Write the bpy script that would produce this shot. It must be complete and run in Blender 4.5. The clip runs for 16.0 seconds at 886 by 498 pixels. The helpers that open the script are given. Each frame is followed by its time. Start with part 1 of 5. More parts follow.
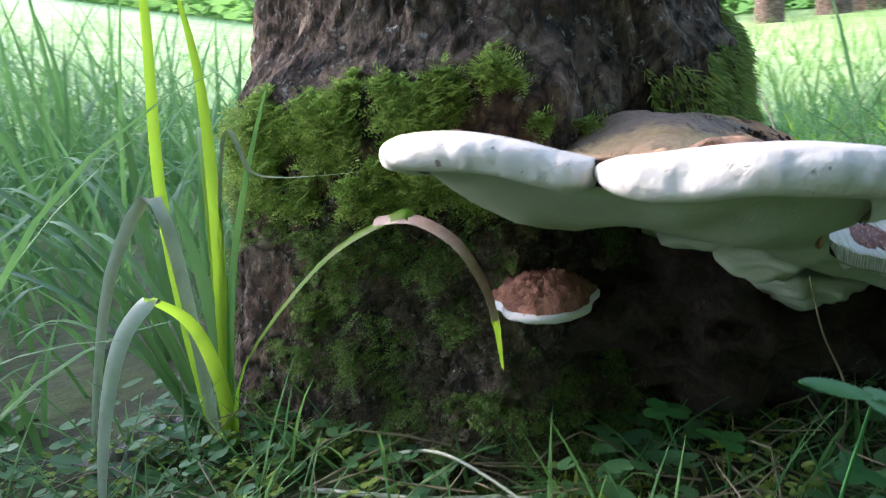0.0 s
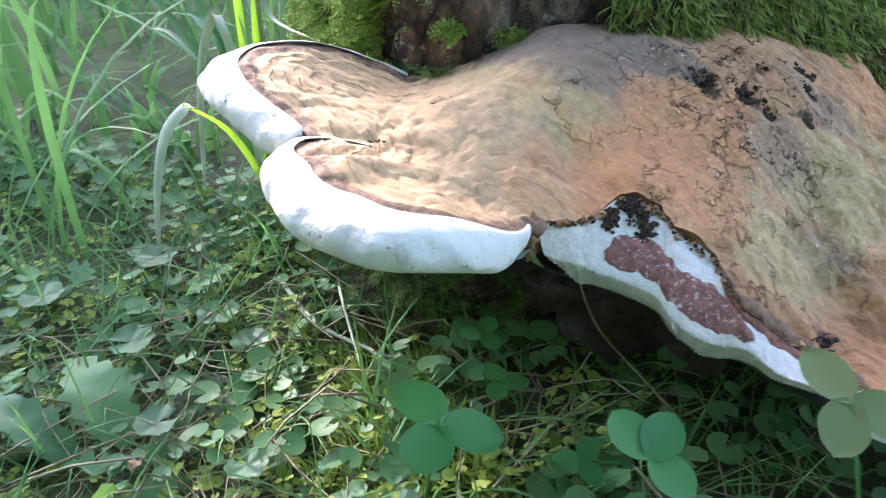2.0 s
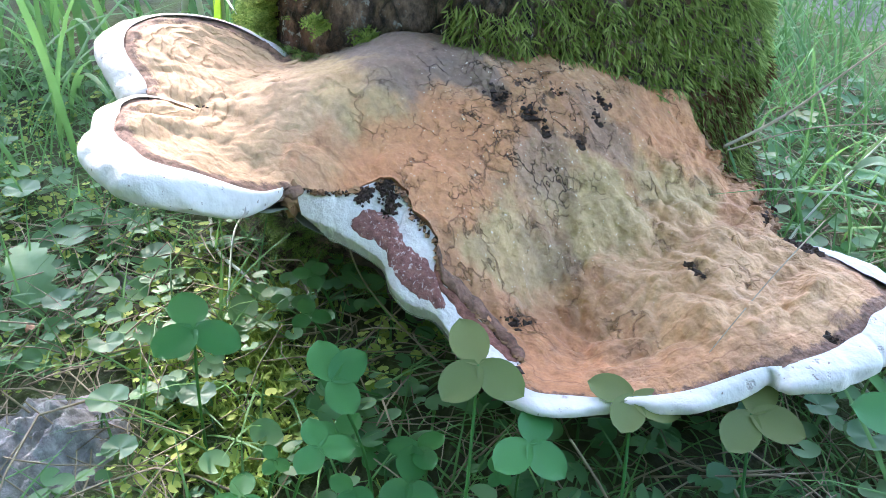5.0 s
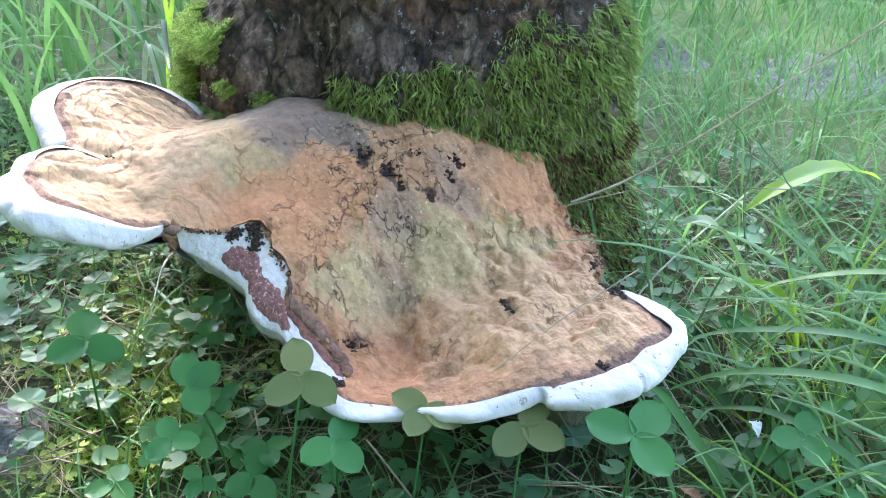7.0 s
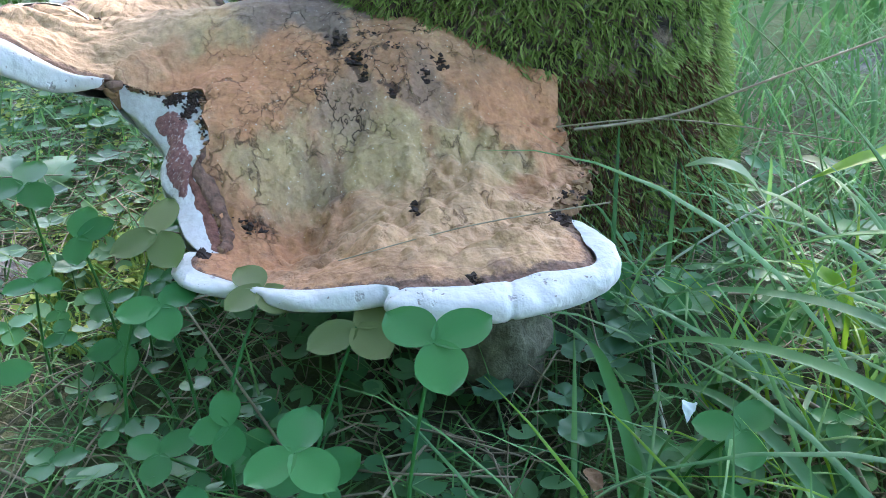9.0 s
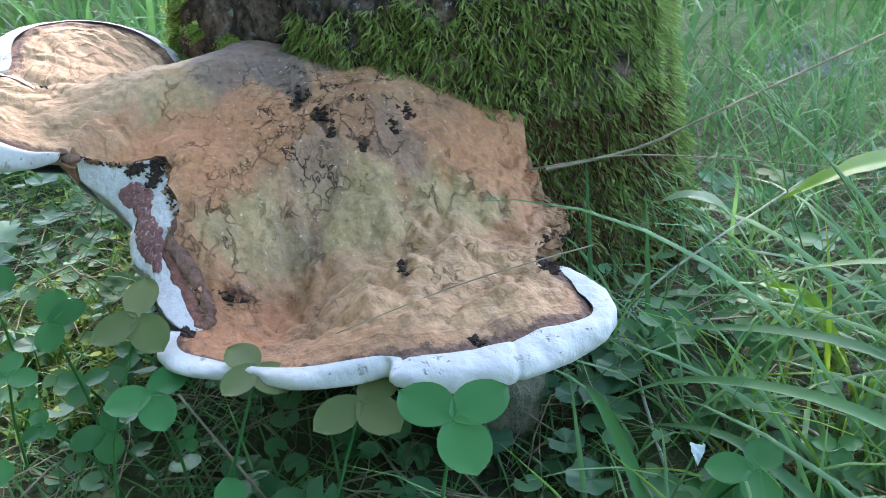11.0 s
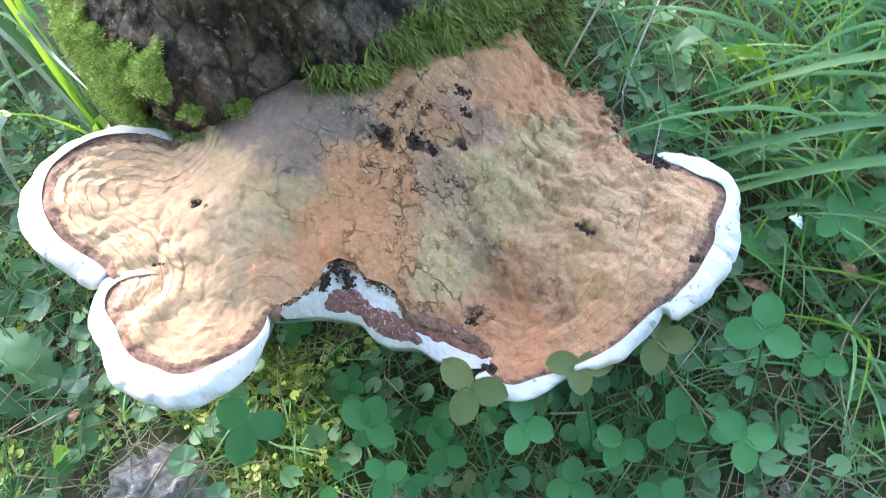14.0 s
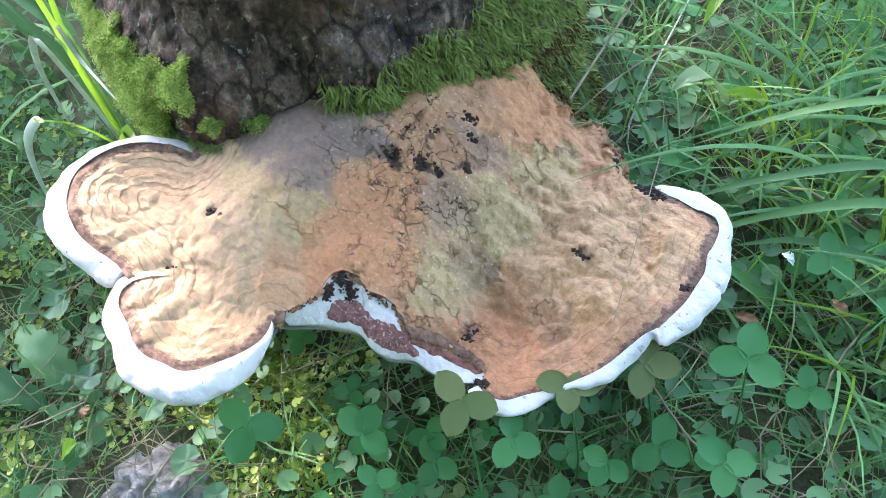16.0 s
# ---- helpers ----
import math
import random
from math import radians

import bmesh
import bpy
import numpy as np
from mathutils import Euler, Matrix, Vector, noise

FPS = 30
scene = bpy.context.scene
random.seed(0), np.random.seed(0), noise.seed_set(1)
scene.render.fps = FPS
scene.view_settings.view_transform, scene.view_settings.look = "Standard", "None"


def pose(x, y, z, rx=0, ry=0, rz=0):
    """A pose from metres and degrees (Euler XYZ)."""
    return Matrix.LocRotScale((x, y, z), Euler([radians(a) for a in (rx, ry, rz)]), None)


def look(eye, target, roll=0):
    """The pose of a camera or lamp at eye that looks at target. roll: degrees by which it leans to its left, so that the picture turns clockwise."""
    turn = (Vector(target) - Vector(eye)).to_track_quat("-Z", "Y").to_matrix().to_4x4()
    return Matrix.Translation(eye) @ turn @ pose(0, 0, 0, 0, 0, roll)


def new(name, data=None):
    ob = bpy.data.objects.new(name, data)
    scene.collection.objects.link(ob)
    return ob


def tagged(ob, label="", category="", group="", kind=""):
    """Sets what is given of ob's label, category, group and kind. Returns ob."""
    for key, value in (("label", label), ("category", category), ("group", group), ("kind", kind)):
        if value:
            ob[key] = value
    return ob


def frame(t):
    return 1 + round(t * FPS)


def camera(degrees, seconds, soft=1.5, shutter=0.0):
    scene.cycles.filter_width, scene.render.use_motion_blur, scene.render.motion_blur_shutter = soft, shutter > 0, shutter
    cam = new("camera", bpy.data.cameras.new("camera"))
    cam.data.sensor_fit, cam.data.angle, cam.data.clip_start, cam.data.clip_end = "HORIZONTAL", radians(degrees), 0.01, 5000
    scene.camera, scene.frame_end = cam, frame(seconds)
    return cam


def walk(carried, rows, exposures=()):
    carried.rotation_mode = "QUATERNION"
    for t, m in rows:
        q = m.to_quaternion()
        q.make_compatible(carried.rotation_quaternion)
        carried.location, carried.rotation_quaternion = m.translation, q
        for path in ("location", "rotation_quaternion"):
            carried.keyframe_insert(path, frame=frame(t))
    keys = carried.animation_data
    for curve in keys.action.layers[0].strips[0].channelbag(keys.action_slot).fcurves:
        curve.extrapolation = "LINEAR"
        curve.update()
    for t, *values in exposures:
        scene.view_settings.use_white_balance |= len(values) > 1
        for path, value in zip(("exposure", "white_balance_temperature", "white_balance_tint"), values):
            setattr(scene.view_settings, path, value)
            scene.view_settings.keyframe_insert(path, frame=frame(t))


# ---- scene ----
from mathutils.geometry import delaunay_2d_cdt

cam = camera(53.10, 16.0, 0.8, 0.25)
PATH = [
    (0, (-0.0012, -0.0156, 0.2263), (-0.0681, 1.9294, -0.2345), -4.92),
    (0.5, (0.0950, 0.0140, 0.2432), (-0.3583, 1.9062, -0.2198), -5.74),
    (1, (0.1439, 0.0409, 0.2534), (-0.4297, 1.8056, -0.4927), -8.29),
    (1.5, (0.1896, 0.0522, 0.2714), (-0.6777, 1.6101, -0.6346), -6.82),
    (2, (0.2564, 0.0733, 0.3108), (-0.7843, 1.4139, -0.7474), -5.23),
    (2.5, (0.3412, 0.0843, 0.3483), (-0.8689, 1.2379, -0.7492), -7.11),
    (3, (0.3818, 0.0976, 0.3451), (-0.8090, 1.2753, -0.7482), -5.63),
    (3.5, (0.4021, 0.1135, 0.3323), (-0.7816, 1.3180, -0.7391), -4.79),
    (3.7, (0.4040, 0.1126, 0.3339), (-0.7911, 1.3160, -0.7260), -4.88),
    (5.8, (0.4324, 0.1276, 0.3541), (-0.7943, 1.2267, -0.7805), 1.38),
    (6, (0.4685, 0.1552, 0.3256), (-0.8176, 1.2689, -0.7259), 0.91),
    (6.5, (0.4929, 0.1612, 0.3186), (-0.8378, 1.2842, -0.6654), -0.75),
    (7, (0.5239, 0.1446, 0.3851), (-0.7897, 1.2464, -0.6449), -0.38),
    (7.5, (0.5321, 0.2185, 0.3459), (-0.9244, 1.1461, -0.6631), -0.69),
    (8, (0.5835, 0.2578, 0.3055), (-1.1160, 0.7607, -0.6212), -7.04),
    (8.5, (0.5931, 0.3125, 0.2869), (-1.0792, 0.8675, -0.6593), -5.07),
    (9, (0.5935, 0.3113, 0.2874), (-1.0857, 0.8764, -0.6404), -1.50),
    (9.5, (0.5973, 0.3105, 0.2933), (-1.0979, 0.8593, -0.6149), 0.37),
    (9.7, (0.6020, 0.3116, 0.2913), (-1.1199, 0.8690, -0.5598), 0.78),
    (11.8, (0.4982, 0.2516, 0.3535), (-0.7989, 1.1298, -0.8900), -9.22),
    (12, (0.4704, 0.2375, 0.3790), (-0.6356, 1.0947, -1.0500), -10.75),
    (12.5, (0.3902, 0.2232, 0.4408), (-0.4138, 0.9716, -1.2306), -20.57),
    (13, (0.3473, 0.1966, 0.4916), (-0.3000, 0.8932, -1.2679), -22.65),
    (13.5, (0.3381, 0.1865, 0.5486), (-0.1472, 0.8603, -1.2709), -18.92),
    (14, (0.3393, 0.1824, 0.5703), (-0.2722, 0.9328, -1.1799), -17.42),
    (14.5, (0.3463, 0.1777, 0.5841), (-0.2906, 0.9647, -1.1407), -14.60),
    (15, (0.3504, 0.1746, 0.5863), (-0.2827, 0.9708, -1.1357), -14.02),
    (15.5, (0.3556, 0.1738, 0.5865), (-0.3035, 0.9593, -1.1306), -15.35),
    (16, (0.3593, 0.1731, 0.5839), (-0.3174, 0.9597, -1.1259), -15.90),
]
walk(cam, [(t, look(eye, target, roll)) for t, eye, target, roll in PATH], exposures=[(0.0, 3.25, 6500, 23), (1.0, 3.72, 6500, 23), (1.5, 3.84, 6500, 23), (2.5, 4.0, 6500, 23), (3.5, 4.05, 6500, 23), (7.0, 4.16, 6500, 23), (8.0, 3.98, 6350, 21), (8.5, 4.02, 6300, 18), (9.0, 3.75, 6300, 18), (12.0, 3.66, 6450, 21), (12.5, 4.0, 6500, 23), (13.0, 4.1, 6500, 23), (16.0, 4.09, 6500, 23)])

# ---- light ----
world = bpy.data.worlds.new("world")
scene.world = world
world.use_nodes = True
wn = world.node_tree
sky = wn.nodes.new("ShaderNodeTexSky")
sky.sky_type, sky.sun_disc = "NISHITA", False
SUN_EL, SUN_AZ = 29.0, -63.5          # height, and bearing from +y (minus: towards -x), degrees
sky.sun_elevation, sky.sun_rotation = radians(SUN_EL), radians(SUN_AZ)
wn.links.new(sky.outputs[0], wn.nodes["Background"].inputs[0])
wn.nodes["Background"].inputs[1].default_value = 0.15
sun = new("sun", bpy.data.lights.new("sun", "SUN"))
sun.data.energy, sun.data.angle, sun.data.color = 0.86, radians(0.6), (1.0, 0.95, 0.86)
sun_dir = Vector((math.sin(radians(SUN_AZ)) * math.cos(radians(SUN_EL)), math.cos(radians(SUN_AZ)) * math.cos(radians(SUN_EL)), math.sin(radians(SUN_EL))))
sun.matrix_world = look(sun_dir * 20, (0, 0, 0))


# ---- helpers for building ----
def fbm(x, y, z, octaves=3):
    v, a = 0.0, 1.0
    for _ in range(octaves):
        v += a * noise.noise((x, y, z))
        x, y, z, a = x * 2.03 + 5.1, y * 2.03 + 1.7, z * 2.03 + 9.2, a * 0.5
    return v


def smooth(a, b, x):
    t = min(1.0, max(0.0, (x - a) / (b - a)))
    return t * t * (3 - 2 * t)


def mesh_of(name, verts, faces, material=None, flat=False):
    me = bpy.data.meshes.new(name)
    me.from_pydata([tuple(v) for v in verts], [], faces)
    if not flat:
        me.polygons.foreach_set("use_smooth", [True] * len(me.polygons))
    if material:
        me.materials.append(material)
    me.update()
    return me


def part(name, verts, faces, material, parent=None, label="", flat=False):
    ob = new(name, mesh_of(name, verts, faces, material, flat))
    ob.parent = parent
    if label:
        ob["label"] = label
    return ob


def sheet(rows, close=False):
    """Faces between equal rows of points, as (verts, faces)."""
    n = len(rows[0])
    verts = [p for row in rows for p in row]
    faces = []
    for i in range(len(rows) - 1):
        for j in range(n if close else n - 1):
            k = (j + 1) % n
            faces.append((i * n + j, i * n + k, (i + 1) * n + k, (i + 1) * n + j))
    return verts, faces


# ---- materials ----
def material(name, rough=0.8):
    m = bpy.data.materials.new(name)
    m.use_nodes = True
    m.node_tree.nodes["Principled BSDF"].inputs["Roughness"].default_value = rough
    return m, m.node_tree.nodes, m.node_tree.links


def node(nodes, kind, **values):
    n = nodes.new(kind)
    for key, value in values.items():
        if key in n.inputs:
            n.inputs[key].default_value = value
    return n


def place(nodes, links, stretch=(1, 1, 1)):
    tc = nodes.new("ShaderNodeTexCoord")
    mp = nodes.new("ShaderNodeMapping")
    mp.inputs["Scale"].default_value = stretch
    links.new(tc.outputs["Object"], mp.inputs[0])
    return mp.outputs[0]


def ramp(nodes, links, factor, stops):
    r = nodes.new("ShaderNodeValToRGB")
    el = r.color_ramp.elements
    while len(el) < len(stops):
        el.new(0.5)
    for e, (p, c) in zip(el, stops):
        e.position, e.color = p, (*c, 1) if len(c) == 3 else c
    links.new(factor, r.inputs[0])
    return r.outputs[0]


def mixed(nodes, links, factor, a, b, mode="MIX"):
    m = nodes.new("ShaderNodeMix")
    m.data_type, m.blend_type = "RGBA", mode
    for value, socket in ((factor, m.inputs[0]), (a, m.inputs[6]), (b, m.inputs[7])):
        if isinstance(value, (float, int)):
            socket.default_value = value
        elif isinstance(value, tuple):
            socket.default_value = (*value, 1)
        else:
            links.new(value, socket)
    return m.outputs[2]


def noise_of(nodes, links, at, scale, detail=4.0, rough=0.6, distort=0.0):
    n = node(nodes, "ShaderNodeTexNoise", Scale=scale, Detail=detail, Roughness=rough, Distortion=distort)
    links.new(at, n.inputs["Vector"])
    return n.outputs["Fac"]


def bump(nodes, links, heights, distance=0.001, strength=0.6):
    """Bumps from several (height, distance) in turn."""
    last = None
    for h, d in heights:
        b = node(nodes, "ShaderNodeBump", Strength=strength, Distance=d)
        links.new(h, b.inputs["Height"])
        if last:
            links.new(last, b.inputs["Normal"])
        last = b.outputs[0]
    links.new(last, nodes["Principled BSDF"].inputs["Normal"])


def leaf_material(name, dark, light, rough=0.5, through_it=0.35, glow=(0.24, 0.50, 0.14)):
    m, n, l = material(name, rough)
    info = n.new("ShaderNodeObjectInfo")
    geo = n.new("ShaderNodeNewGeometry")
    add = n.new("ShaderNodeMath")
    add.operation = "ADD"
    l.new(info.outputs["Random"], add.inputs[0])
    l.new(geo.outputs["Random Per Island"], add.inputs[1])
    half = n.new("ShaderNodeMath")
    half.operation = "FRACT"
    l.new(add.outputs[0], half.inputs[0])
    at = place(n, l)
    c = ramp(n, l, half.outputs[0], [(0.0, dark), (1.0, light)])
    c2 = mixed(n, l, noise_of(n, l, at, 90.0), c, (0.75, 0.8, 0.6), "MULTIPLY")
    p = n["Principled BSDF"]
    l.new(c2, p.inputs["Base Color"])
    p.inputs["Specular IOR Level"].default_value = 0.28
    tr = n.new("ShaderNodeBsdfTranslucent")
    l.new(mixed(n, l, 0.6, c2, glow), tr.inputs["Color"])
    mx = n.new("ShaderNodeMixShader")
    mx.inputs[0].default_value = through_it
    l.new(p.outputs[0], mx.inputs[1])
    l.new(tr.outputs[0], mx.inputs[2])
    l.new(mx.outputs[0], n["Material Output"].inputs[0])
    return m


def blot(nodes, links, at, centre, inner, outer):
    """1 within a soft round blot on the surface, 0 outside it."""
    d = nodes.new("ShaderNodeVectorMath")
    d.operation = "DISTANCE"
    links.new(at, d.inputs[0])
    d.inputs[1].default_value = centre
    r = nodes.new("ShaderNodeMapRange")
    r.interpolation_type = "SMOOTHSTEP"
    for k, v in ((1, inner), (2, outer), (3, 1.0), (4, 0.0)):
        r.inputs[k].default_value = v
    links.new(d.outputs["Value"], r.inputs[0])
    return r.outputs[0]


def scaled(nodes, links, value, factor):
    k = nodes.new("ShaderNodeMath")
    k.operation = "MULTIPLY"
    k.inputs[1].default_value = factor
    links.new(value, k.inputs[0])
    return k.outputs[0]


def shifted(nodes, links, at, scale, amount, detail=4.0):
    """The place pushed about by noise, so that what is drawn there gets an uneven outline."""
    nz = node(nodes, "ShaderNodeTexNoise", Scale=scale, Detail=detail, Roughness=0.62)
    links.new(at, nz.inputs["Vector"])
    mid = nodes.new("ShaderNodeVectorMath")
    mid.operation = "SUBTRACT"
    mid.inputs[1].default_value = (0.5, 0.5, 0.5)
    links.new(nz.outputs["Color"], mid.inputs[0])
    add = nodes.new("ShaderNodeVectorMath")
    add.operation = "MULTIPLY_ADD"
    add.inputs[1].default_value = (amount, amount, amount)
    links.new(mid.outputs[0], add.inputs[0])
    links.new(at, add.inputs[2])
    return add.outputs[0]


def crust_material():
    m, n, l = material("brown_crust", 0.85)
    at = place(n, l, (1, 1, 0))
    solid = place(n, l)
    wob = shifted(n, l, at, 24.0, 0.075, 8.0)
    TAN, ORANGE, OLIVE, GREY, BROWN, DARK = (0.55, 0.36, 0.21), (0.52, 0.25, 0.13), (0.45, 0.345, 0.19), (0.19, 0.15, 0.135), (0.40, 0.21, 0.12), (0.035, 0.019, 0.013)
    c = ramp(n, l, noise_of(n, l, at, 20.0, 5.0, 0.62), [(0.32, (0.38, 0.19, 0.105)), (0.48, (0.47, 0.255, 0.145)), (0.62, (0.54, 0.33, 0.20))])
    for x, y, inner, outer, colour, amount in (
            (0.03, 0.31, 0.060, 0.090, (0.50, 0.365, 0.235), 0.9), (0.10, 0.265, 0.035, 0.060, (0.46, 0.325, 0.205), 0.9), (0.068, 0.372, 0.012, 0.036, OLIVE, 0.85), (0.108, 0.350, 0.010, 0.032, OLIVE, 0.85),
            (0.064, 0.392, 0.016, 0.034, GREY, 0.9), (0.101, 0.383, 0.012, 0.032, GREY, 0.8), (0.110, 0.415, 0.012, 0.030, GREY, 0.85), (0.085, 0.405, 0.015, 0.030, (0.24, 0.17, 0.14), 0.8),
            (0.134, 0.347, 0.016, 0.040, ORANGE, 0.85), (0.145, 0.370, 0.014, 0.040, ORANGE, 0.85), (0.150, 0.396, 0.010, 0.030, ORANGE, 0.75), (0.168, 0.464, 0.008, 0.030, BROWN, 0.6),
            (0.192, 0.492, 0.014, 0.042, ORANGE, 0.85), (0.203, 0.411, 0.012, 0.034, OLIVE, 0.9), (0.214, 0.461, 0.012, 0.036, OLIVE, 0.85), (0.187, 0.364, 0.008, 0.030, OLIVE, 0.8),
            (0.180, 0.443, 0.006, 0.026, GREY, 0.55), (0.197, 0.381, 0.004, 0.022, GREY, 0.42), (0.172, 0.404, 0.006, 0.028, (0.27, 0.195, 0.155), 0.65), (0.270, 0.430, 0.030, 0.075, TAN, 0.75),
            (0.236, 0.331, 0.018, 0.044, ORANGE, 0.85), (0.282, 0.358, 0.014, 0.040, (0.50, 0.27, 0.15), 0.8), (0.247, 0.374, 0.006, 0.030, (0.46, 0.285, 0.18), 0.6), (0.318, 0.420, 0.003, 0.014, (0.20, 0.115, 0.085), 0.8),
            (0.276, 0.472, 0.003, 0.012, (0.15, 0.075, 0.05), 0.8), (0.137, 0.410, 0.002, 0.010, DARK, 0.85), (0.156, 0.415, 0.002, 0.009, DARK, 0.85), (0.138, 0.429, 0.001, 0.004, DARK, 0.9),
            (0.153, 0.436, 0.001, 0.006, DARK, 0.8), (0.166, 0.455, 0.001, 0.007, DARK, 0.75), (0.176, 0.427, 0.001, 0.006, DARK, 0.8), (0.060, 0.3325, 0.001, 0.005, DARK, 0.9),
            (0.2558, 0.4127, 0.001, 0.006, (0.09, 0.05, 0.035), 0.8), (0.2115, 0.346, 0.001, 0.005, DARK, 0.8)):
        c = mixed(n, l, scaled(n, l, blot(n, l, wob, (x, y, 0), inner + 0.2 * (outer - inner), outer - 0.2 * (outer - inner)), amount), c, colour)
    shelf = blot(n, l, wob, (0.22, 0.42, 0), 0.07, 0.15)
    dusty = ramp(n, l, noise_of(n, l, at, 55.0, 5.0, 0.65), [(0.56, (0, 0, 0)), (0.70, (0.38, 0.38, 0.38))])
    c = mixed(n, l, dusty, c, (0.22, 0.165, 0.125))
    pale = ramp(n, l, noise_of(n, l, solid, 80.0, 4.0, 0.6), [(0.56, (0, 0, 0)), (0.72, (0.25, 0.25, 0.25))])
    c = mixed(n, l, pale, c, (0.50, 0.40, 0.29))
    mott = noise_of(n, l, solid, 58.0, 5.0, 0.62)
    mottle = ramp(n, l, mott, [(0.28, (0.70, 0.65, 0.61)), (0.41, (0.93, 0.91, 0.89)), (0.56, (1.03, 1.03, 1.02)), (0.70, (1.13, 1.12, 1.10))])
    c = mixed(n, l, ramp(n, l, shelf, [(0.0, (0.30, 0.30, 0.30)), (1.0, (0.9, 0.9, 0.9))]), c, mixed(n, l, 1.0, c, mottle, "MULTIPLY"))
    fine = noise_of(n, l, solid, 280.0, 5.0, 0.7)
    c = mixed(n, l, 0.6, c, ramp(n, l, fine, [(0.3, (0.60, 0.55, 0.50)), (0.7, (1.22, 1.20, 1.18))]), "MULTIPLY")
    # growth zones that follow the rim, and the dark line beside it
    edge = n.new("ShaderNodeAttribute")
    edge.attribute_name = "edge"
    uneven = n.new("ShaderNodeMath")
    uneven.operation = "MULTIPLY_ADD"
    uneven.inputs[1].default_value = 0.011
    l.new(noise_of(n, l, at, 55.0, 3.0), uneven.inputs[0])
    l.new(edge.outputs["Fac"], uneven.inputs[2])
    zone = node(n, "ShaderNodeTexNoise", Scale=1.0, Detail=3.0, Roughness=0.75)
    zone.noise_dimensions = "1D"
    l.new(scaled(n, l, uneven.outputs[0], 210.0), zone.inputs["W"])
    lines = ramp(n, l, zone.outputs["Fac"], [(0.34, (0.66, 0.60, 0.56)), (0.44, (0.95, 0.94, 0.93)), (0.66, (1.10, 1.10, 1.09))])
    turn = n.new("ShaderNodeMath")
    turn.operation = "FRACT"
    l.new(scaled(n, l, uneven.outputs[0], 175.0), turn.inputs[0])
    faint = ramp(n, l, noise_of(n, l, at, 30.0, 3.0), [(0.36, (0.15, 0.15, 0.15)), (0.56, (1, 1, 1))])
    step = ramp(n, l, turn.outputs[0], [(0.0, (0, 0, 0)), (0.86, (1, 1, 1)), (0.97, (0, 0, 0))])
    shade = ramp(n, l, turn.outputs[0], [(0.0, (0.66, 0.58, 0.53)), (0.09, (0.88, 0.85, 0.83)), (0.30, (1, 1, 1)), (0.86, (1.08, 1.08, 1.08)), (0.97, (0.66, 0.58, 0.53))])
    near = n.new("ShaderNodeMapRange")
    near.inputs[1].default_value, near.inputs[2].default_value, near.inputs[3].default_value, near.inputs[4].default_value = 0.030, 0.050, 1.0, 0.0
    l.new(edge.outputs["Fac"], near.inputs[0])
    c = mixed(n, l, scaled(n, l, near.outputs[0], 0.6), c, mixed(n, l, 1.0, c, lines, "MULTIPLY"))
    ringed = mixed(n, l, 1.0, faint, mixed(n, l, blot(n, l, wob, (0.020, 0.320, 0), 0.060, 0.110), (0.16, 0.16, 0.16), (0.6, 0.6, 0.6)), "MULTIPLY")
    ringed = mixed(n, l, 1.0, ringed, near.outputs[0], "MULTIPLY")
    c = mixed(n, l, ringed, c, mixed(n, l, 1.0, c, shade, "MULTIPLY"))
    ragged = n.new("ShaderNodeMath")
    ragged.operation = "MULTIPLY_ADD"
    ragged.inputs[1].default_value = -0.0160
    l.new(noise_of(n, l, at, 130.0, 5.0, 0.75), ragged.inputs[0])
    l.new(edge.outputs["Fac"], ragged.inputs[2])
    brink = n.new("ShaderNodeMapRange")
    brink.interpolation_type = "SMOOTHSTEP"
    brink.inputs[1].default_value, brink.inputs[2].default_value, brink.inputs[3].default_value, brink.inputs[4].default_value = -0.0058, -0.0030, 1.0, 0.0
    wide = None
    for x, y, r in ((0.322, 0.435, 0.045), (-0.005, 0.325, 0.100), (0.085, 0.250, 0.080), (0.290, 0.478, 0.020)):
        one = blot(n, l, wob, (x, y, 0), 0.4 * r, r)
        wide = one if wide is None else mixed(n, l, 1.0, wide, one, "LIGHTEN")
    broader = n.new("ShaderNodeMath")
    broader.operation = "ADD"
    l.new(ragged.outputs[0], broader.inputs[0])
    l.new(scaled(n, l, wide, -0.0030), broader.inputs[1])
    l.new(broader.outputs[0], brink.inputs[0])
    c = mixed(n, l, scaled(n, l, brink.outputs[0], 0.88), c, ramp(n, l, noise_of(n, l, at, 240.0, 4.0, 0.7), [(0.38, (0.045, 0.026, 0.022)), (0.62, (0.21, 0.118, 0.092))]))
    # cracks in the middle of the cap
    crk = None
    for scale, width, centre, inner, outer in ((95.0, 0.034, (0.140, 0.415, 0), 0.035, 0.070), (175.0, 0.040, (0.148, 0.396, 0), 0.012, 0.030)):
        cr = node(n, "ShaderNodeTexVoronoi", Scale=scale)
        cr.feature = "DISTANCE_TO_EDGE"
        l.new(shifted(n, l, at, 75.0, 0.020, 3.0), cr.inputs["Vector"])
        crack = ramp(n, l, cr.outputs[0], [(0.0, (1, 1, 1)), (width, (0, 0, 0))])
        where = mixed(n, l, 1.0, blot(n, l, wob, centre, inner, outer), ramp(n, l, noise_of(n, l, at, 42.0 + scale * 0.1, 2.0), [(0.48, (0, 0, 0)), (0.56, (1, 1, 1))]), "MULTIPLY")
        one = mixed(n, l, 1.0, crack, where, "MULTIPLY")
        crk = one if crk is None else mixed(n, l, 1.0, crk, one, "LIGHTEN")
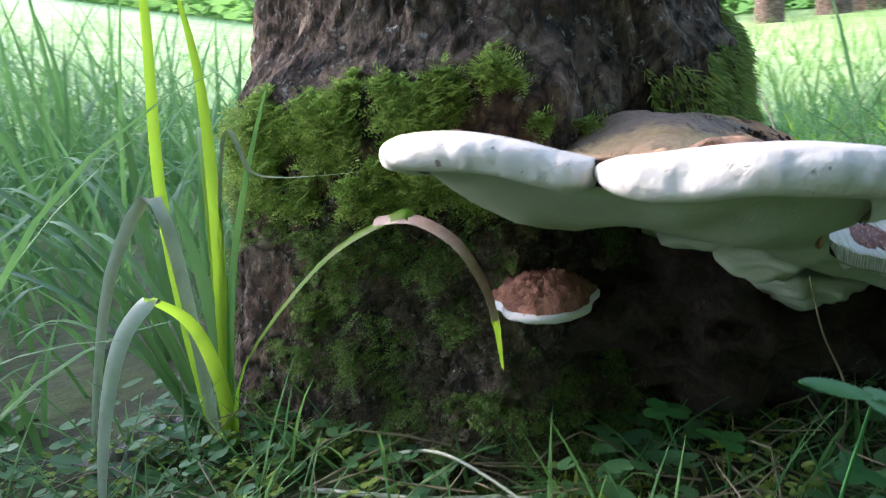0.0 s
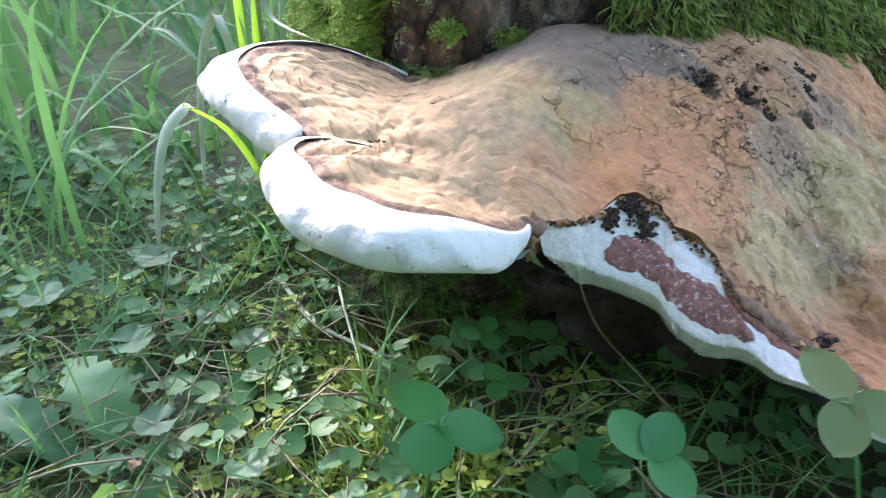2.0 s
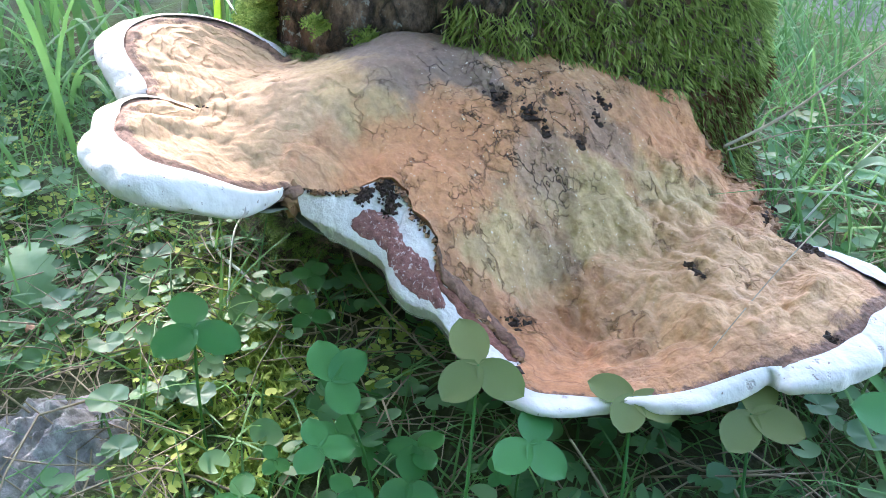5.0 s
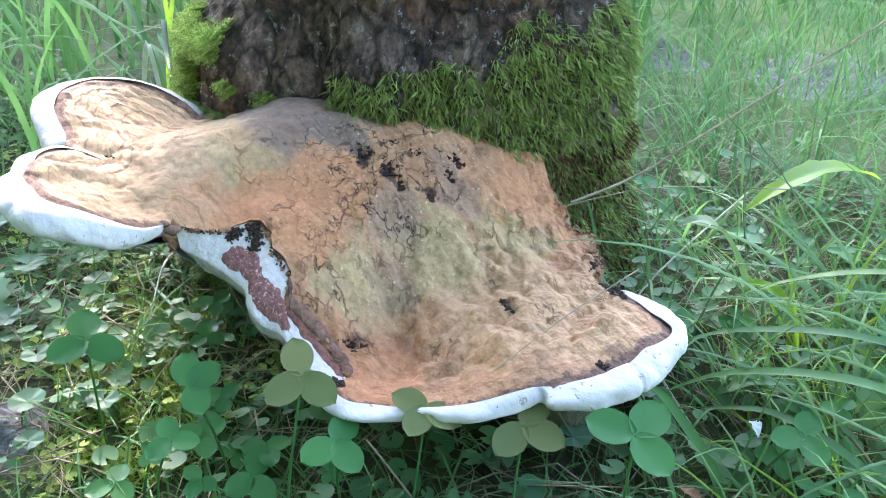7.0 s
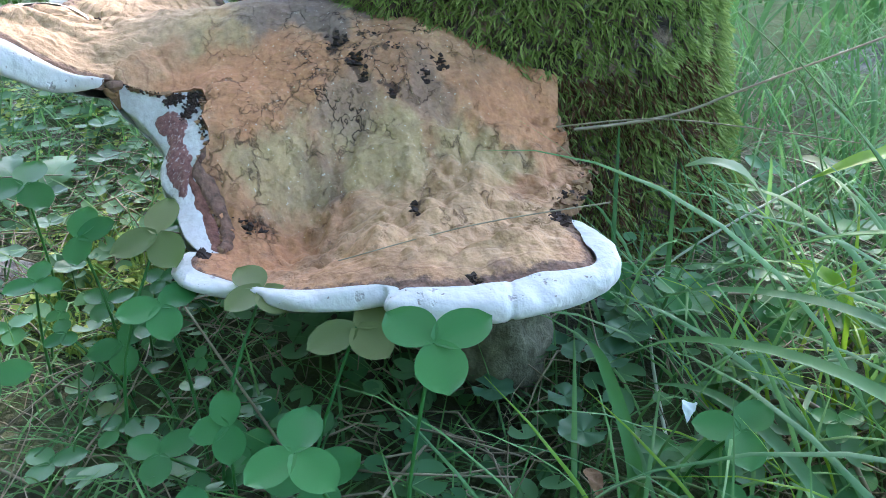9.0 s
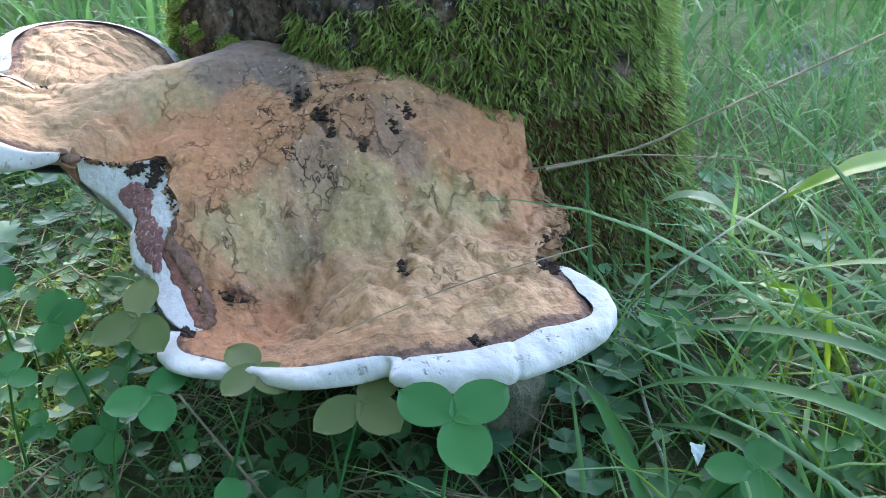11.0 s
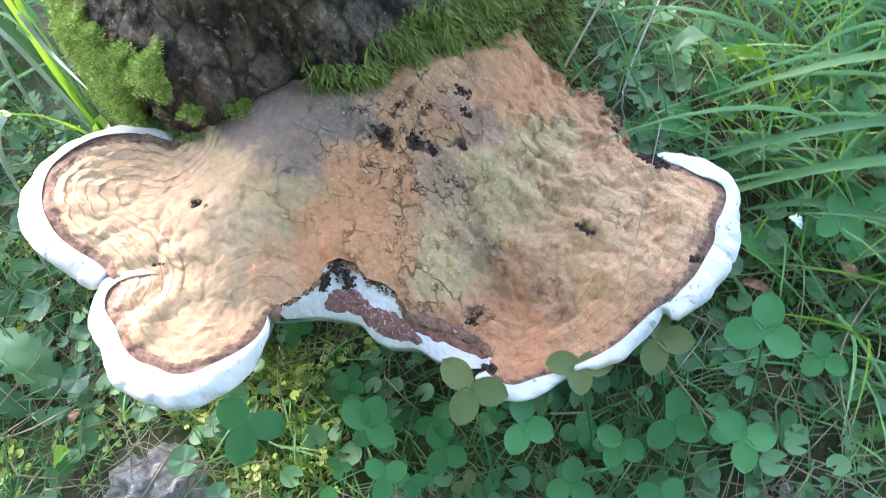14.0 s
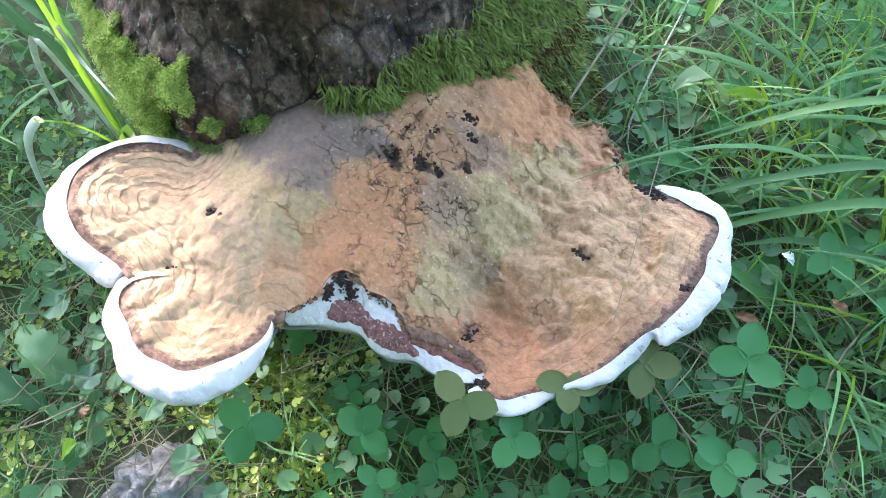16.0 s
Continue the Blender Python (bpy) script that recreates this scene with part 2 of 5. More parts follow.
    c = mixed(n, l, crk, c, (0.045, 0.022, 0.014))
    cr = node(n, "ShaderNodeTexVoronoi", Scale=62.0)
    cr.feature = "DISTANCE_TO_EDGE"
    l.new(shifted(n, l, at, 60.0, 0.030, 5.0), cr.inputs["Vector"])
    crease = mixed(n, l, 1.0, ramp(n, l, cr.outputs[0], [(0.0, (1, 1, 1)), (0.04, (0, 0, 0))]), ramp(n, l, noise_of(n, l, at, 36.0, 3.0), [(0.52, (0, 0, 0)), (0.62, (1, 1, 1))]), "MULTIPLY")
    crease = mixed(n, l, 1.0, crease, blot(n, l, wob, (0.180, 0.415, 0), 0.070, 0.130), "MULTIPLY")
    c = mixed(n, l, scaled(n, l, crease, 0.5), c, (0.13, 0.070, 0.045))
    grains = ramp(n, l, noise_of(n, l, solid, 560.0, 2.0, 0.5), [(0.69, (0, 0, 0)), (0.73, (0.85, 0.85, 0.85))])
    c = mixed(n, l, mixed(n, l, 1.0, grains, blot(n, l, wob, (0.17, 0.41, 0), 0.05, 0.10), "MULTIPLY"), c, (0.62, 0.58, 0.50))
    c = mixed(n, l, 1.0, c, (1.07, 0.965, 0.87), "MULTIPLY")
    l.new(c, n["Principled BSDF"].inputs["Base Color"])
    cave = noise_of(n, l, solid, 75.0, 3.0, 0.5)
    flat = (0.5, 0.5, 0.5)
    bump(n, l, [(mixed(n, l, shelf, mixed(n, l, 0.75, cave, flat), cave), 0.0065), (mixed(n, l, shelf, mixed(n, l, 0.7, mott, flat), mott), 0.0022), (mixed(n, l, ringed, flat, step), 0.0010), (scaled(n, l, crk, -1.0), 0.0025), (scaled(n, l, crease, -1.0), 0.0030), (fine, 0.0009)], strength=0.85)
    return m


def white_material():
    m, n, l = material("white_rim", 0.8)
    at = place(n, l)
    c = mixed(n, l, noise_of(n, l, at, 22.0, 4.0), (0.66, 0.625, 0.59), (0.58, 0.53, 0.50))
    dents = ramp(n, l, noise_of(n, l, at, 95.0, 4.0, 0.6), [(0.64, (0, 0, 0)), (0.70, (0.7, 0.7, 0.7))])
    c = mixed(n, l, dents, c, (0.40, 0.31, 0.28))
    specks = ramp(n, l, noise_of(n, l, at, 330.0, 2.0, 0.5), [(0.70, (0, 0, 0)), (0.74, (0.8, 0.8, 0.8))])
    c = mixed(n, l, specks, c, (0.16, 0.10, 0.08))
    l.new(c, n["Principled BSDF"].inputs["Base Color"])
    n["Principled BSDF"].inputs["Subsurface Weight"].default_value = 0.10
    n["Principled BSDF"].inputs["Subsurface Radius"].default_value = (0.004, 0.003, 0.002)
    bump(n, l, [(noise_of(n, l, at, 45.0, 3.0), 0.0034), (scaled(n, l, dents, -1.0), 0.0012), (noise_of(n, l, at, 150.0, 3.0), 0.0010), (noise_of(n, l, at, 400.0, 4.0), 0.0004)], strength=0.7)
    return m


def pore_material():
    m, n, l = material("shaded_cream_pores", 0.85)
    at = place(n, l)
    # cream pores toned down to grey-green, with the underside's shade in the colour
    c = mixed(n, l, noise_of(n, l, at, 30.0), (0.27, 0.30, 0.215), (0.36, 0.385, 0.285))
    l.new(c, n["Principled BSDF"].inputs["Base Color"])
    bump(n, l, [(noise_of(n, l, at, 900.0, 2.0), 0.0003), (noise_of(n, l, at, 40.0), 0.002)])
    return m


def bark_material():
    m, n, l = material("bark", 0.85)
    at = place(n, l, (1.0, 1.0, 0.7))
    plain = place(n, l)
    big = noise_of(n, l, at, 34.0, 6.0, 0.68, 1.0)
    fine = noise_of(n, l, at, 190.0, 6.0, 0.75)
    c = ramp(n, l, big, [(0.34, (0.04, 0.026, 0.020)), (0.48, (0.18, 0.12, 0.092)), (0.60, (0.30, 0.21, 0.165)), (0.74, (0.44, 0.36, 0.31))])
    rust = ramp(n, l, noise_of(n, l, plain, 9.0, 3.0), [(0.52, (0, 0, 0)), (0.66, (0.7, 0.7, 0.7))])
    c = mixed(n, l, rust, c, (0.21, 0.10, 0.06))
    plates = node(n, "ShaderNodeTexVoronoi", Scale=46.0)
    plates.feature = "DISTANCE_TO_EDGE"
    bend = n.new("ShaderNodeVectorMath")
    bend.operation = "MULTIPLY_ADD"
    bend.inputs[1].default_value = (0.03, 0.03, 0.03)
    nb = node(n, "ShaderNodeTexNoise", Scale=50.0, Detail=4.0)
    l.new(at, nb.inputs["Vector"])
    l.new(nb.outputs["Color"], bend.inputs[0])
    l.new(at, bend.inputs[2])
    l.new(bend.outputs[0], plates.inputs["Vector"])
    split = ramp(n, l, plates.outputs[0], [(0.0, (0.12, 0.10, 0.09)), (0.10, (0.75, 0.72, 0.70)), (0.3, (1.15, 1.12, 1.1))])
    c = mixed(n, l, 0.9, c, split, "MULTIPLY")
    lichen = ramp(n, l, noise_of(n, l, plain, 130.0, 4.0, 0.75), [(0.60, (0, 0, 0)), (0.63, (1, 1, 1))])
    c = mixed(n, l, lichen, c, (0.34, 0.33, 0.31))
    c = mixed(n, l, 0.75, c, ramp(n, l, fine, [(0.36, (0.2, 0.19, 0.18)), (0.64, (1.75, 1.68, 1.6))]), "MULTIPLY")
    l.new(c, n["Principled BSDF"].inputs["Base Color"])
    bump(n, l, [(split, 0.004), (big, 0.016), (fine, 0.006)], strength=1.0)
    return m


def earth_material():
    m, n, l = material("mossy_soil", 0.95)
    at = place(n, l)
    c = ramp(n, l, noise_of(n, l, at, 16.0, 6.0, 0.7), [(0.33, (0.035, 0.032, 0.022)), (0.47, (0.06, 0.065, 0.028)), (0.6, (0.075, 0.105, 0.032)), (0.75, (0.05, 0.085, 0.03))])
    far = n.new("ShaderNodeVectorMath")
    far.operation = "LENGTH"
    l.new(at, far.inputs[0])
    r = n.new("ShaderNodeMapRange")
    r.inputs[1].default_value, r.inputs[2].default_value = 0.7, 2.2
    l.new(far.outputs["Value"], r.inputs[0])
    # distant lawn lightened in its colour for the sun's glare on it
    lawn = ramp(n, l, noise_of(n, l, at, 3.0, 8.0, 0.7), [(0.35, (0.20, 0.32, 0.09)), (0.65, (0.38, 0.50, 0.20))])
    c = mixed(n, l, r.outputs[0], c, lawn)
    l.new(c, n["Principled BSDF"].inputs["Base Color"])
    bump(n, l, [(noise_of(n, l, at, 60.0, 5.0), 0.012), (noise_of(n, l, at, 400.0, 3.0), 0.002)])
    return m


def plain_material(name, dark, light, rough=0.85, scale=60.0, depth=0.002):
    m, n, l = material(name, rough)
    at = place(n, l)
    f = noise_of(n, l, at, scale, 5.0, 0.65)
    l.new(ramp(n, l, f, [(0.3, dark), (0.7, light)]), n["Principled BSDF"].inputs["Base Color"])
    bump(n, l, [(f, depth)])
    return m


CRUST, WHITE, PORES, BARK, EARTH = crust_material(), white_material(), pore_material(), bark_material(), earth_material()
GRASS = leaf_material("grass_blade_green", (0.04, 0.14, 0.055), (0.17, 0.36, 0.125), 0.55, 0.34)
SEDGE = leaf_material("sedge_blade_green", (0.035, 0.13, 0.055), (0.12, 0.27, 0.105), 0.58, 0.3)
CLOVER = leaf_material("clover_green", (0.030, 0.168, 0.054), (0.066, 0.24, 0.078), 0.42, 0.3)

# ---- ground ----
TRUNK = Vector((0.018, 0.545, 0.0))


def ground_z(x, y):
    d = math.hypot(x - TRUNK.x, y - TRUNK.y)
    return 0.016 + 0.012 * fbm(x * 5, y * 5, 3.0, 2) * min(1.0, 3.0 / (d + 0.5)) + 0.02 * smooth(0.32, 0.12, d) + 0.015 * max(0.0, d - 2.0) + 0.22 * max(0.0, -x - 0.9) * smooth(12.0, 6.0, -x) * smooth(-3.0, 1.0, y)


def spread(i, n, far):
    t = 2.0 * i / n - 1.0
    return math.copysign(abs(t) ** 3.2 * far + abs(t) * 0.6, t)


N = 190
gx = [spread(i, N, 60.0) + 0.15 for i in range(N + 1)]
gy = [spread(i, N, 60.0) + 0.40 for i in range(N + 1)]
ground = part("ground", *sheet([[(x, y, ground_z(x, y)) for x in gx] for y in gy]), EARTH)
tagged(ground, "mossy soil and lawn under grass and clover", "ground", kind="structure")


# ---- trunk ----
def trunk_r(a, z):
    deg = (math.degrees(a) + 180) % 360 - 180
    c, n = math.cos(a), math.sin(a)
    r = 0.136 + 0.052 * math.exp(-max(0.0, z) / 0.12)
    r += 0.016 * smooth(-178, -150, deg) * smooth(-72, -95, deg) * smooth(0.25, 0.19, z)
    r += (0.005 * math.sin(3 * a + 0.6) + 0.004 * math.sin(5 * a + 2.0)) * (1 + 1.5 * math.exp(-max(0.0, z) / 0.08))
    r += 0.006 * fbm(c * 4, n * 4, z * 4.5, 3) - 0.006 * max(0.0, 0.35 - abs(fbm(c * 14, n * 14, z * 48.0, 2)) * 2.2) + 0.0034 * fbm(c * 30, n * 30, z * 120, 3)
    r -= 0.016 * smooth(-168, -145, deg) * smooth(-55, -75, deg) * smooth(0.195, 0.235, z)
    r += 0.013 * smooth(-64, -50, deg) * smooth(40, 20, deg) * smooth(0.235, 0.205, z) * smooth(0.10, 0.14, z)
    r -= 0.012 * math.exp(-((deg + 14) / 22.0) ** 2) + 0.010 * math.exp(-((deg + 63) / 5.0) ** 2)
    return r


def trunk_point(a, z, out=0.0):
    r = trunk_r(a, z) + out
    return (TRUNK.x + r * math.cos(a), TRUNK.y + r * math.sin(a), z)


tz = [-0.05 + 0.55 * (i / 170) for i in range(171)] + [0.7 + 0.3 * i for i in range(12)]
tree = tagged(new("tree"), "old tree with dark fissured bark and mossy foot", "tree")
part("trunk", *sheet([[trunk_point(2 * math.pi * j / 400, z) for j in range(400)] for z in tz], True), BARK, tree)


FLAKE = plain_material("torn_brown_crust", (0.16, 0.075, 0.035), (0.36, 0.19, 0.09), 0.85, 150.0, 0.001)
DARK_FLESH = plain_material("dark_torn_layer", (0.10, 0.030, 0.020), (0.34, 0.135, 0.09), 0.85, 300.0, 0.004)
CRUMB = plain_material("dark_crumbs", (0.012, 0.006, 0.004), (0.055, 0.026, 0.016), 0.9, 300.0, 0.001)


def flesh_material():
    m, n, l = material("red_brown_flesh", 0.85)
    at = place(n, l)
    f = noise_of(n, l, at, 300.0, 5.0, 0.7)
    c = ramp(n, l, f, [(0.32, (0.13, 0.045, 0.04)), (0.68, (0.33, 0.135, 0.11))])
    flecks = ramp(n, l, noise_of(n, l, at, 520.0, 3.0, 0.6, 1.0), [(0.58, (0, 0, 0)), (0.66, (0.8, 0.8, 0.8))])
    l.new(mixed(n, l, flecks, c, (0.62, 0.46, 0.43)), n["Principled BSDF"].inputs["Base Color"])
    bump(n, l, [(f, 0.002)])
    return m


FLESH = flesh_material()
TORN_WHITE = plain_material("torn_white_flesh", (0.54, 0.47, 0.43), (0.68, 0.635, 0.60), 0.8, 260.0, 0.002)


def smooth_path(points, n=14):
    """Points along a smooth curve through a few given ones."""
    pts = [Vector(p) for p in points]
    out = []
    for i in range(n + 1):
        t = i / n * (len(pts) - 1)
        k = min(int(t), len(pts) - 2)
        f = t - k
        p0, p1, p2, p3 = pts[max(k - 1, 0)], pts[k], pts[k + 1], pts[min(k + 2, len(pts) - 1)]
        out.append(0.5 * ((2 * p1) + (p2 - p0) * f + (2 * p0 - 5 * p1 + 4 * p2 - p3) * f * f + (3 * p1 - p0 - 3 * p2 + p3) * f ** 3))
    return out


# ---- bracket fungus ----
# broad swellings of the cap on an even net: from x -0.02 and y 0.25, every 0.036 m; heights in tenths of a millimetre
SWELL = np.array((
    (0, 0, 62, 117, 82, 0, 0, 0, 0, 0),
    (43, 133, -68, -59, -153, 0, 0, 0, 0, 0),
    (45, -30, -18, 140, -108, 87, 27, -12, 4, 0),
    (62, -81, -13, 0, -81, 59, -7, -131, 0, -7),
    (0, -85, 26, 120, -36, 66, 9, -23, 74, 28),
    (0, 0, 0, 0, -37, 106, 22, 15, 31, 37),
    (0, 0, 0, 0, 0, 54, 58, 0, -5, 41),
    (0, 0, 0, 0, 0, -29, 0, 7, -17, 0))) * 1e-4
NET_X, NET_Y = np.arange(10) * 0.036 - 0.02, np.arange(8) * 0.036 + 0.25


def top_z(x, y):
    """The cap without its fine relief."""
    s = smooth(0.095, 0.215, x - 0.15 * max(0.0, y - 0.37) + 0.3 * min(0.0, y - 0.33))
    near = np.exp(-(y - NET_Y) ** 2 / 0.0018) @ SWELL @ np.exp(-(x - NET_X) ** 2 / 0.0018)
    return 0.176 - 0.064 * s + 0.12 * max(0.0, 0.03 - x) + float(near)


# swellings of the crust: x, y, radius, height
PUFFS = ((0.248, 0.458, 0.017, 0.0030), (0.254, 0.436, 0.018, 0.0026), (0.228, 0.435, 0.020, 0.0034), (0.283, 0.405, 0.016, 0.0020), (0.287, 0.440, 0.017, 0.0024), (0.245, 0.412, 0.015, 0.0024),
         (0.208, 0.408, 0.022, 0.0038), (0.279, 0.382, 0.016, 0.0016), (0.163, 0.351, 0.019, 0.0034), (0.141, 0.346, 0.015, 0.0030), (0.044, 0.296, 0.012, 0.0032), (0.059, 0.270, 0.0095, 0.0026),
         (0.079, 0.256, 0.013, 0.0026), (0.119, 0.311, 0.012, 0.0034), (0.190, 0.344, 0.008, 0.0024), (0.180, 0.343, 0.009, 0.0026), (0.239, 0.393, 0.014, 0.0020), (0.266, 0.460, 0.012, 0.0020),
         (0.258, 0.390, 0.014, 0.0020), (0.306, 0.435, 0.015, 0.0018), (0.222, 0.465, 0.018, 0.0026), (0.200, 0.440, 0.012, 0.0014), (0.110, 0.360, 0.014, 0.0012), (0.090, 0.372, 0.016, 0.0016),
         (0.205, 0.486, 0.014, 0.0020), (0.150, 0.445, 0.010, 0.0016), (0.115, 0.425, 0.016, 0.0022), (0.074, 0.398, 0.013, 0.0024), (0.075, 0.315, 0.016, 0.0012), (0.095, 0.300, 0.012, 0.0010))
HOLES = ((0.138, 0.429, 0.0020, 0.004), (0.137, 0.410, 0.0038, 0.006), (0.154, 0.4146, 0.0034, 0.004), (0.1635, 0.416, 0.0028, 0.004), (0.153, 0.436, 0.0026, 0.004), (0.1645, 0.457, 0.0026, 0.004),
         (0.171, 0.4466, 0.0028, 0.003), (0.176, 0.427, 0.0024, 0.003), (0.060, 0.3325, 0.0026, 0.005), (0.2558, 0.4127, 0.0032, 0.0035), (0.2113, 0.342, 0.0024, 0.004), (0.2114, 0.351, 0.0016, 0.002), (0.318, 0.417, 0.0022, 0.002), (0.0597, 0.2915, 0.0020, 0.003))


def crust_z(x, y, d=1.0):
    """The crust's surface; d: how far it is to the rim."""
    wx, wy = x + 0.008 * fbm(x * 30, y * 30, 11.0, 2), y + 0.008 * fbm(x * 30, y * 30, 17.0, 2)
    out = smooth(0.15, 0.21, x)
    mid = out * smooth(0.012, 0.03, d)
    z = top_z(x, y) + (0.0013 + 0.0034 * mid) * fbm(x * 30, y * 34, 1.0, 3) + 0.00045 * fbm(x * 190, y * 190, 4.0, 2)
    z -= 0.0044 * max(0.0, 0.36 - 2.6 * abs(fbm(wx * 38, wy * 38, 4.0, 2))) * (0.15 + 0.85 * mid)
    z += (0.0012 + 0.0062 * mid) * (abs(fbm(wx * 42, wy * 42, 21.0, 2)) - 0.3) + (0.0006 + 0.0012 * mid) * (abs(fbm(wx * 130, wy * 130, 25.0, 2)) - 0.3)
    lobes = smooth(0.145, 0.115, x) * smooth(0.36, 0.33, y) * smooth(0.006, 0.014, d)
    if lobes > 0:
        z += lobes * (0.0032 * (abs(fbm(wx * 44, wy * 44, 31.0, 2)) - 0.3) - 0.0036 * max(0.0, 0.30 - 2.8 * abs(fbm(wx * 58, wy * 58, 37.0, 2))))
    for px, py, r, h in PUFFS:
        q = ((wx - px) ** 2 + (wy - py) ** 2) / (r * r)
        if q < 1:
            z += h * (1 - q) ** 0.6
    for px, py, r, depth in HOLES:
        q = ((x - px) ** 2 + (y - py) ** 2) / (r * r)
        if q < 9:
            z -= depth * math.exp(-q)
    # growth rings along the rim
    if d < 0.06:
        n = 0.0045 * fbm(x * 26, y * 26, 8.0, 2) + 0.0022 * fbm(x * 80, y * 80, 3.0, 2)
        if x < 0.07 and y > 0.277:
            step, amount = 0.0062, 0.00075 * smooth(0.055, 0.035, d)
        elif x < 0.14 and y < 0.295:
            step, amount = 0.0052, 0.00085 * smooth(0.034, 0.022, d)
        else:
            step, amount = 0.0125, 0.0009 * smooth(0.05, 0.02, d) * smooth(0.19, 0.21, x)
        f = ((d + n) / step) % 1.0
        z += amount * (f ** 1.6 if f < 0.88 else (1 - f) / 0.12 * 0.8)
        z -= 0.0007 * math.exp(-d / 0.0016)
    return z


def along(points, n):
    """n + 1 even places on a smooth curve through the points."""
    fine = np.array([tuple(p) for p in smooth_path([(*p, 0.0) if len(p) == 2 else p for p in points], 24 * len(points))])
    run = np.r_[0.0, np.cumsum(np.linalg.norm(np.diff(fine, axis=0), axis=1))]
    at = np.linspace(0, run[-1], n + 1)
    return np.stack([np.interp(at, run, fine[:, k]) for k in range(3)], 1)


# margin of the crust and outline of the white rim, lobe by lobe
A_IN = [(0.0174, 0.3672), (0.0066, 0.365), (-0.0038, 0.3592), (-0.012, 0.3508), (-0.0174, 0.341), (-0.021, 0.3287), (-0.0217, 0.3161), (-0.0163, 0.3033), (-0.0085, 0.2938), (-0.0001, 0.2874), (0.0093, 0.2823), (0.02, 0.2795), (0.0291, 0.2786), (0.0361, 0.2775), (0.0411, 0.2756)]
A_OUT = [(0.0124, 0.3732), (0.0038, 0.3718), (-0.0071, 0.3663), (-0.0167, 0.3594), (-0.0245, 0.3497), (-0.0304, 0.3369), (-0.0334, 0.3226), (-0.0331, 0.3069), (-0.0275, 0.2919), (-0.0204, 0.2825), (-0.0063, 0.2734), (0.0082, 0.2688), (0.0209, 0.2663), (0.0341, 0.2655), (0.0388, 0.2691)]
B_IN = [(0.0627, 0.2867), (0.0544, 0.2802), (0.0494, 0.2729), (0.0489, 0.2654), (0.0536, 0.2576), (0.0628, 0.252), (0.071, 0.248), (0.0804, 0.2412), (0.0898, 0.2386), (0.0981, 0.2392), (0.1094, 0.2398), (0.1172, 0.245), (0.1222, 0.2533), (0.1258, 0.2628), (0.1275, 0.2729), (0.1266, 0.2828), (0.1243, 0.291)]
B_OUT = [(0.056, 0.2885), (0.0473, 0.2832), (0.0398, 0.2756), (0.0387, 0.2676), (0.0406, 0.2588), (0.0471, 0.2486), (0.0581, 0.2387), (0.0706, 0.2302), (0.0841, 0.2245), (0.099, 0.2221), (0.1118, 0.2239), (0.1216, 0.2298), (0.1289, 0.2384), (0.1332, 0.2501), (0.134, 0.2616), (0.1319, 0.2741), (0.1269, 0.2867), (0.1208, 0.2952)]
S_IN = [(0.2304, 0.3189), (0.2381, 0.3155), (0.2483, 0.3163), (0.2586, 0.3246), (0.2678, 0.3313), (0.2792, 0.341), (0.2889, 0.3505), (0.2954, 0.3593), (0.3012, 0.3701), (0.307, 0.3812), (0.3115, 0.3867), (0.3164, 0.3962), (0.3207, 0.4075), (0.323, 0.4202), (0.3244, 0.4308), (0.3224, 0.442), (0.3235, 0.4511), (0.3229, 0.4617), (0.3189, 0.4687), (0.3112, 0.471), (0.3042, 0.4711), (0.2944, 0.4742), (0.2851, 0.4755), (0.2753, 0.4777)]
S_OUT = [(0.225, 0.3137), (0.2334, 0.3069), (0.2424, 0.3059), (0.2515, 0.3089), (0.2622, 0.3162), (0.2714, 0.3268), (0.2808, 0.337), (0.294, 0.3464), (0.3008, 0.3544), (0.3066, 0.3655), (0.3095, 0.3754), (0.3113, 0.3838), (0.3177, 0.3801), (0.3249, 0.3878), (0.3304, 0.3958), (0.3339, 0.405), (0.336, 0.4155), (0.3378, 0.4281), (0.3374, 0.4399), (0.3343, 0.4549), (0.3299, 0.4679), (0.3225, 0.478), (0.3132, 0.4831), (0.3018, 0.4854), (0.2912, 0.4851), (0.2809, 0.4836)]
TORN = [(0.1234, 0.2978), (0.1274, 0.3022), (0.1306, 0.3085), (0.1346, 0.3167), (0.1357, 0.3257), (0.1367, 0.3324), (0.1427, 0.3379), (0.1506, 0.3373), (0.1581, 0.3345), (0.1648, 0.3344), (0.1726, 0.3352), (0.1782, 0.3301), (0.1843, 0.3262), (0.1893, 0.3273), (0.1947, 0.3296), (0.2035, 0.332), (0.2137, 0.3324), (0.2233, 0.331), (0.231, 0.3285)]
LOWER = [(0.1267, 0.2967, 0.146), (0.1337, 0.3026, 0.141), (0.1411, 0.3073, 0.137), (0.1498, 0.3106, 0.134), (0.1605, 0.3133, 0.13), (0.1687, 0.31, 0.125), (0.1775, 0.3095, 0.121), (0.1835, 0.3115, 0.119), (0.1927, 0.3148, 0.118), (0.2036, 0.3138, 0.114), (0.2121, 0.3146, 0.112), (0.2202, 0.316, 0.11), (0.233, 0.3224, 0.107)]
BACK = [(0.2716, 0.4778), (0.2631, 0.4759), (0.2548, 0.4834), (0.2491, 0.4934), (0.2409, 0.4997), (0.2353, 0.5021), (0.2283, 0.512), (0.2181, 0.508), (0.2119, 0.5039), (0.2068, 0.5096), (0.1994, 0.5103), (0.193, 0.5116)]
IN_TRUNK = [(0.160, 0.520), (0.120, 0.485), (0.085, 0.450), (0.050, 0.428), (0.018, 0.412)]
